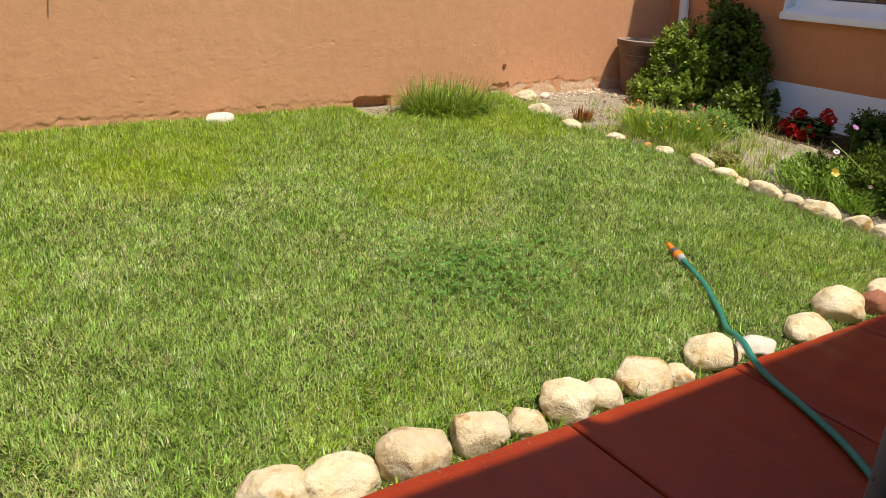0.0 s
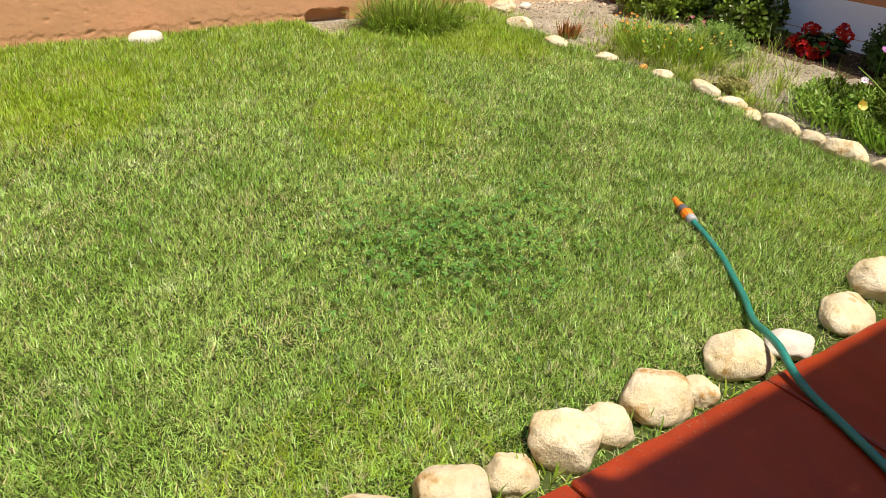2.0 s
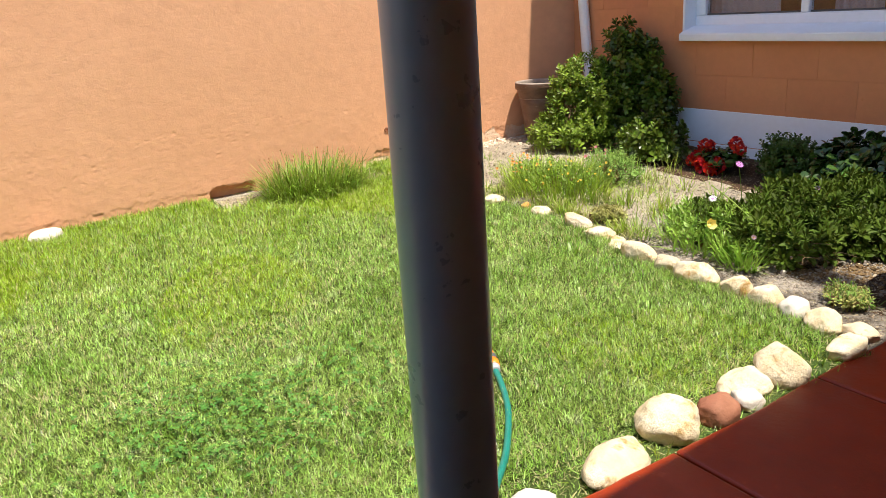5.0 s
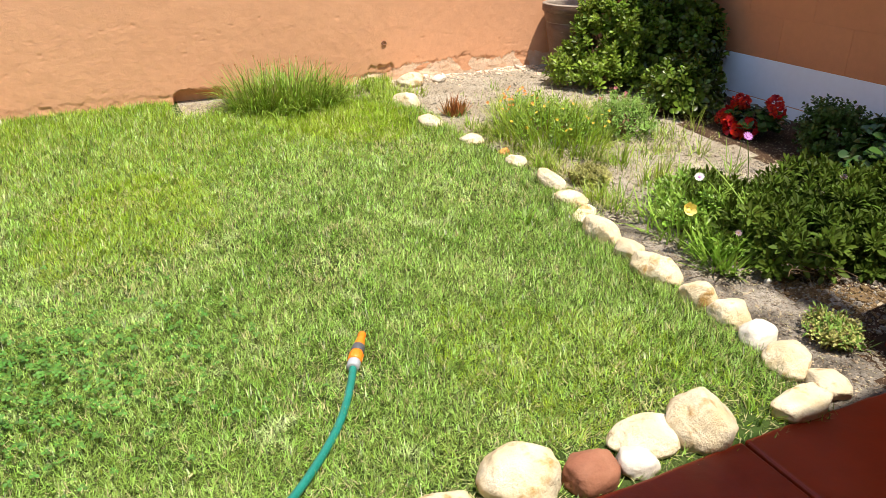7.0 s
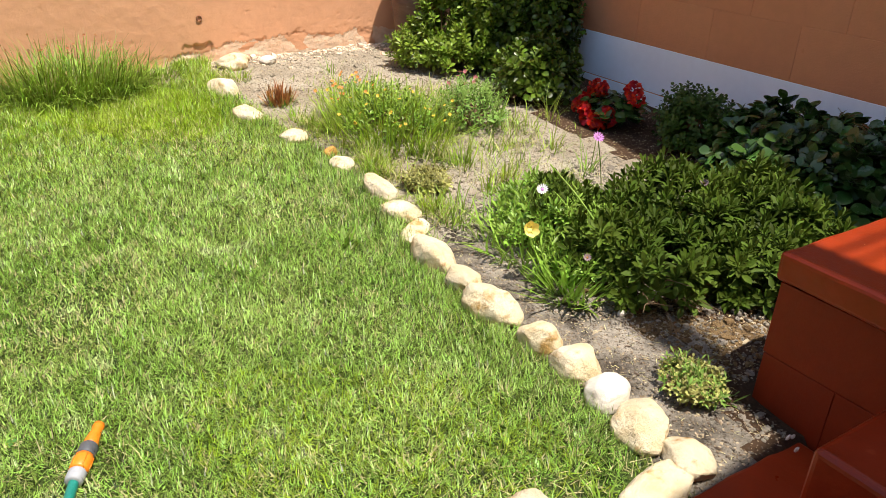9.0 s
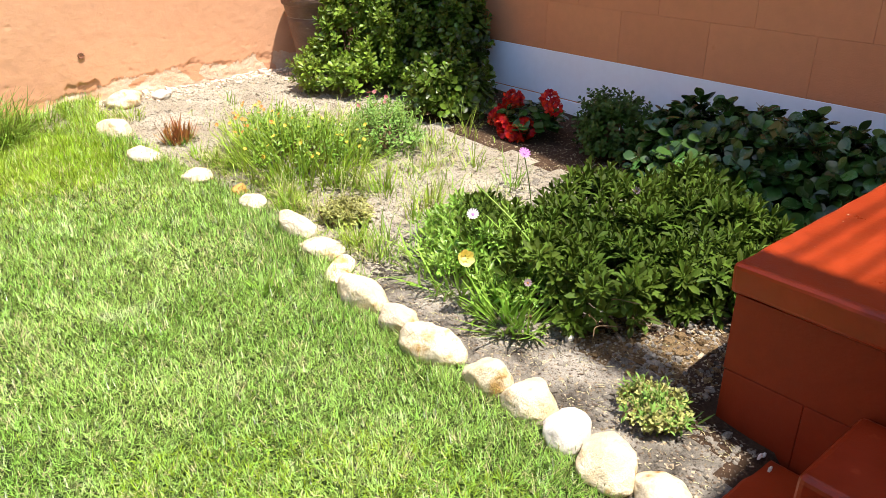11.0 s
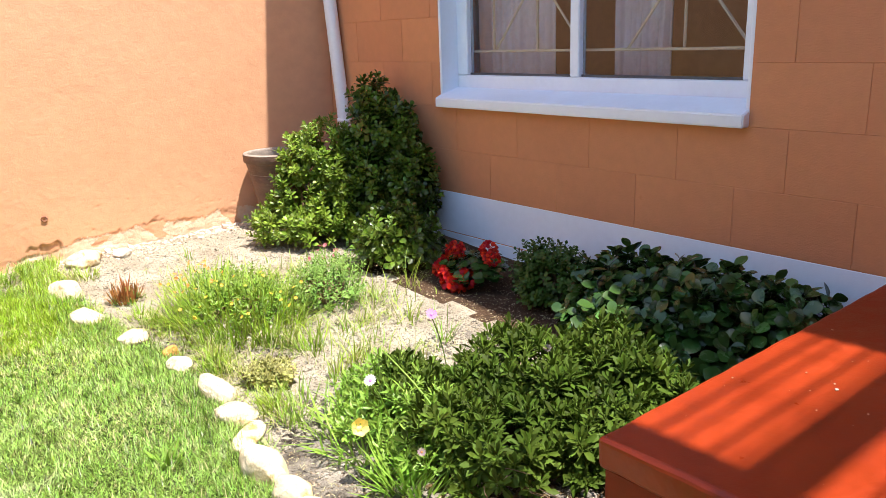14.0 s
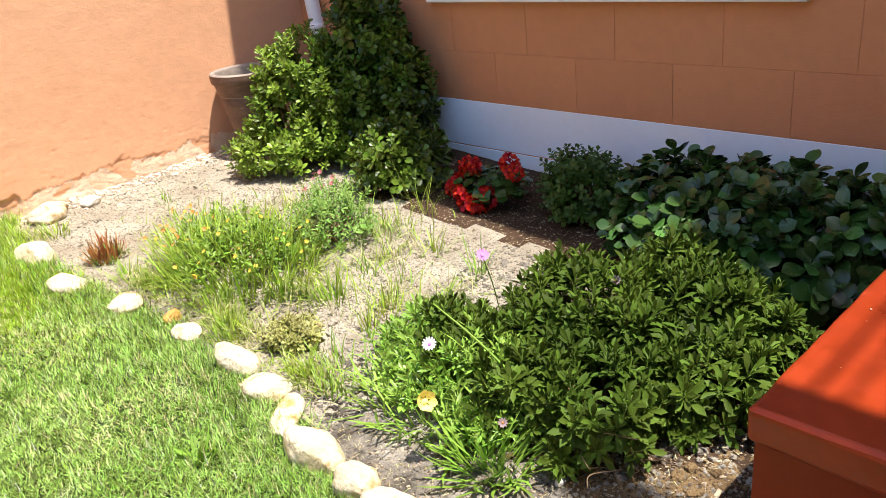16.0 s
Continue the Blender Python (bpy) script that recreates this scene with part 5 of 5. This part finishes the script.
def build_litter():
    r = random.Random(19)
    verts, faces = [], []
    for _ in range(36000):
        if r.random() < 0.85:
            y = r.uniform(1.16, WALL_N - 0.02) if r.random() < 0.6 else r.uniform(1.16, 2.1)
            x = border_x(y) + 0.02 + (WALL_E - 0.05 - border_x(y)) * r.random()
            if y < LAND_Y + 0.01 and x > LAND_X - 0.01:
                continue
        else:
            x, y = r.uniform(2.25, 3.4), r.uniform(3.98, WALL_N - 0.02)
        s = r.uniform(0.0008, 0.0026) * (1.9 if r.random() < 0.05 else 1)
        q = Matrix.LocRotScale((x, y, ground_z(x, y) + 0.001), Euler((r.uniform(-.5, .5), r.uniform(-.5, .5), r.uniform(0, 6.3))), (s * r.uniform(1, 2.2), s, s * 0.6))
        b = len(verts)
        verts += [q @ Vector(p) for p in ((-1, -1, 0), (1, -0.8, 0), (1, 1, 0), (-0.8, 1, 0), (0, 0, 1))]
        faces += [(b, b + 1, b + 4), (b + 1, b + 2, b + 4), (b + 2, b + 3, b + 4), (b + 3, b, b + 4), (b + 3, b + 2, b + 1, b)]
    ob = mesh_object("soil_litter", verts, faces, chips)
    tagged(ob, "bark bits and grit scattered over the sandy bed", "litter", kind="stuff")


build_litter()


def build_clods():
    """Crumbs and lumps of soil lying over the bed."""
    r = random.Random(23)
    bm = bmesh.new()
    bmesh.ops.create_icosphere(bm, subdivisions=1, radius=1.0)
    unit = [v.co.copy() for v in bm.verts]
    tris = [tuple(v.index for v in f.verts) for f in bm.faces]
    bm.free()
    for name, mat, label, count, low, high in (("sand_clods", sand, "pale crumbly lumps of sand over the bed", 3600, 2.2, WALL_N - 0.03), ("soil_clods", dark_soil, "dark crumbly lumps of soil over the bed", 4500, 1.17, 2.5),
                                               ("brown_clods", brown_soil, "brown crumbly lumps of soil by the landing", 900, LAND_Y + 0.03, 2.0)):
        verts, faces = [], []
        for _ in range(count):
            y = r.uniform(low, high)
            x = r.uniform(3.66, 4.05) if mat is brown_soil else border_x(y) + 0.03 + (4.42 - border_x(y)) * r.random() ** 1.2
            if y < LAND_Y + 0.02 and x > LAND_X - 0.02:
                continue
            s = r.uniform(0.003, 0.007) * (2.0 if r.random() < 0.10 else 1)
            q = Matrix.LocRotScale((x, y, ground_z(x, y)), Euler((r.uniform(-.5, .5), r.uniform(-.5, .5), r.uniform(0, 6.3))), (s * r.uniform(0.8, 1.7), s * r.uniform(0.8, 1.3), s * r.uniform(0.5, 0.9)))
            b = len(verts)
            verts += [q @ (p * r.uniform(0.75, 1.2)) for p in unit]
            faces += [tuple(i + b for i in f) for f in tris]
        tagged(mesh_object(name, verts, faces, mat), label, "soil", kind="stuff")


build_clods()


def build_bed_grass():
    """Thin wild grass strewn over the bed, thickest along the stones and round the flowering clump."""
    r = random.Random(29)
    green, dry = [], []
    for x, y, rx, ry, n, h in ((3.55, 2.85, .08, .30, 760, .07), (3.52, 3.30, .08, .22, 460, .07), (3.56, 2.42, .06, .14, 280, .07), (3.80, 2.78, .14, .12, 260, .08), (4.12, 2.78, .20, .16, 200, .08), (3.95, 2.55, .16, .12, 160, .08),
                               (4.30, 2.95, .16, .20, 170, .09), (4.20, 3.45, .22, .25, 170, .07), (3.85, 3.75, .25, .25, 110, .06), (4.05, 2.40, .20, .10, 110, .09), (3.42, 4.05, .08, .12, 160, .06), (3.60, 2.65, .10, .14, 160, .06)):
        for _ in range(n):
            a, d = r.uniform(0, 6.28), abs(r.gauss(0, 0.6))
            px, py = x + rx * d * math.cos(a), y + ry * d * math.sin(a)
            if px < border_x(py) + 0.01 or py > WALL_N - 0.03 or px > WALL_E - 0.1:
                continue
            l0 = r.uniform(0.0, 1.2)
            (green if r.random() < 0.62 else dry).append(((px, py, ground_z(px, py) - 0.003), r.uniform(0, 6.28), h * r.uniform(0.4, 1.5), r.uniform(0.0018, 0.0045), l0, l0 + r.uniform(0.1, 1.4)))
    tagged(blades("wild_bed_grass", green, grass_long, None, 3, 1.2), "thin wild grass growing through the sandy bed", "grass", kind="stuff")
    tagged(blades("dry_bed_grass", dry, straw, None, 3, 1.2), "dry yellow grass stalks among the bed plants", "grass", kind="stuff")


build_bed_grass()


def flat_strands(name, count, spot, length, width, mat, label, seed, category):
    """Thin dry bits lying on a surface; spot(r) gives a place or None."""
    r = random.Random(seed)
    seeds = []
    for _ in range(count):
        p = spot(r)
        if p:
            seeds.append((p, r.uniform(0, 6.28), r.uniform(*length), width * r.uniform(0.6, 1.3), 1.38, 1.62))
    tagged(blades(name, seeds, mat, None, 3), label, category, kind="stuff")


def bed_spot(r):
    y = r.uniform(1.18, WALL_N - 0.03)
    x = border_x(y) + (WALL_E - 0.06 - border_x(y)) * r.random() ** 1.3
    return None if y < LAND_Y + 0.02 and x > LAND_X - 0.02 else (x, y, ground_z(x, y) + 0.003)


def foot_spot(r):
    x, y = r.uniform(2.2, 3.4), r.uniform(3.95, WALL_N - 0.03)
    return (x, y, ground_z(x, y) + 0.003)


def edge_spot(r):
    x, y = r.uniform(-0.2, 2.6), PATIO_Y1 - 0.008 - abs(r.gauss(0, 0.025))
    return (x, y, PATIO_Z + 0.001)


def front_spot(r):
    x, y = r.uniform(-0.4, 3.4), r.uniform(1.16, 1.42)
    return (x, y, ground_z(x, y) + 0.004)


flat_strands("dry_bed_litter", 5200, bed_spot, (0.006, 0.026), 0.0014, straw, "dry stalks and chaff scattered over the bed", 301, "litter")
flat_strands("bark_bed_litter", 4200, bed_spot, (0.004, 0.016), 0.0016, twig, "dark bark shreds scattered over the bed", 302, "litter")
flat_strands("dry_foot_litter", 1500, foot_spot, (0.01, 0.04), 0.0026, straw, "dry grass litter at the wall foot", 303, "litter")
flat_strands("edge_clippings", 320, edge_spot, (0.003, 0.012), 0.0020, stone_red, "dry grass clippings on the paving edge", 304, "litter")
flat_strands("front_thatch", 1600, front_spot, (0.012, 0.04), 0.0026, straw, "dry straw between the edging stones", 305, "litter")


def build_flecks():
    r = random.Random(61)
    verts, faces = [], []
    for _ in range(55):
        x, y = r.uniform(LAND_X + 0.01, 4.6), r.uniform(0.5, LAND_Y - 0.01)
        s = r.uniform(0.0010, 0.0028) * (2.4 if r.random() < 0.06 else 1)
        a, b = r.uniform(0, 6.28), len(verts)
        for k in range(5):
            verts.append((x + s * r.uniform(0.6, 1.3) * math.cos(a + k * 1.256), y + s * r.uniform(0.6, 1.3) * math.sin(a + k * 1.256), LAND_Z + 0.0022))
        verts.append((x, y, LAND_Z + 0.0022 + s * 0.5))
        faces += [(b + k, b + (k + 1) % 5, b + 5) for k in range(5)]
    ob = mesh_object("paint_flecks", verts, faces, pale_crumb)
    tagged(ob, "pale flecks and crumbs lying on the landing", "debris", kind="stuff")


build_flecks()


# ---- the wall's blocks ----
def build_blocks():
    cache = {}

    def block(y0, y1, z0, z1, mat):
        joint = 0.003 if mat is white_paint else 0.0014
        key = (round(y1 - y0, 3), round(z1 - z0, 3), mat.name)
        if key not in cache:
            bm = box_bm(-0.012, 0.02, -(y1 - y0) / 2 + joint / 2, (y1 - y0) / 2 - joint / 2, -(z1 - z0) / 2 + joint / 2, (z1 - z0) / 2 - joint / 2, joint * 0.8)
            me = bpy.data.meshes.new("block")
            bm.to_mesh(me)
            bm.free()
            me.materials.append(mat)
            cache[key] = me
        ob = new("block", cache[key])
        ob.parent = house_wall
        ob.location = (WALL_E + 0.012, (y0 + y1) / 2, (z0 + z1) / 2)

    z = PLINTH_Z - 3 * COURSE
    row = 0
    while z < HOUSE_TOP - 0.02:
        z1 = min(z + COURSE, HOUSE_TOP)
        start = 1.41 - (0.0 if row % 2 else 0.175)
        y = start - 9 * BLOCK
        mat = white_paint if z1 <= PLINTH_Z + 0.01 else block_paint
        long = BLOCK * (24 if mat is white_paint else 1)
        while y < WALL_N:
            spans = [(max(y, WALL_S), min(y + long, WALL_N - 0.002))]
            holes = []
            if z1 > LAND_Z and z < DOOR_TOP - 0.05:
                holes.append((DOOR_Y0, DOOR_Y1))
            if z1 > WIN_Z0 + 0.03 and z < WIN_Z1 - 0.05:
                holes.append((WIN_Y0 - 0.002, WIN_Y1 + 0.002))
            for h0, h1 in holes:
                spans = [p for a, b in spans for p in ((a, min(b, h0)), (max(a, h1), b))]
            for a, b in spans:
                if b - a > 0.02:
                    block(a, b, z, z1, mat)
            y += long
        z += COURSE
        row += 1


build_blocks()
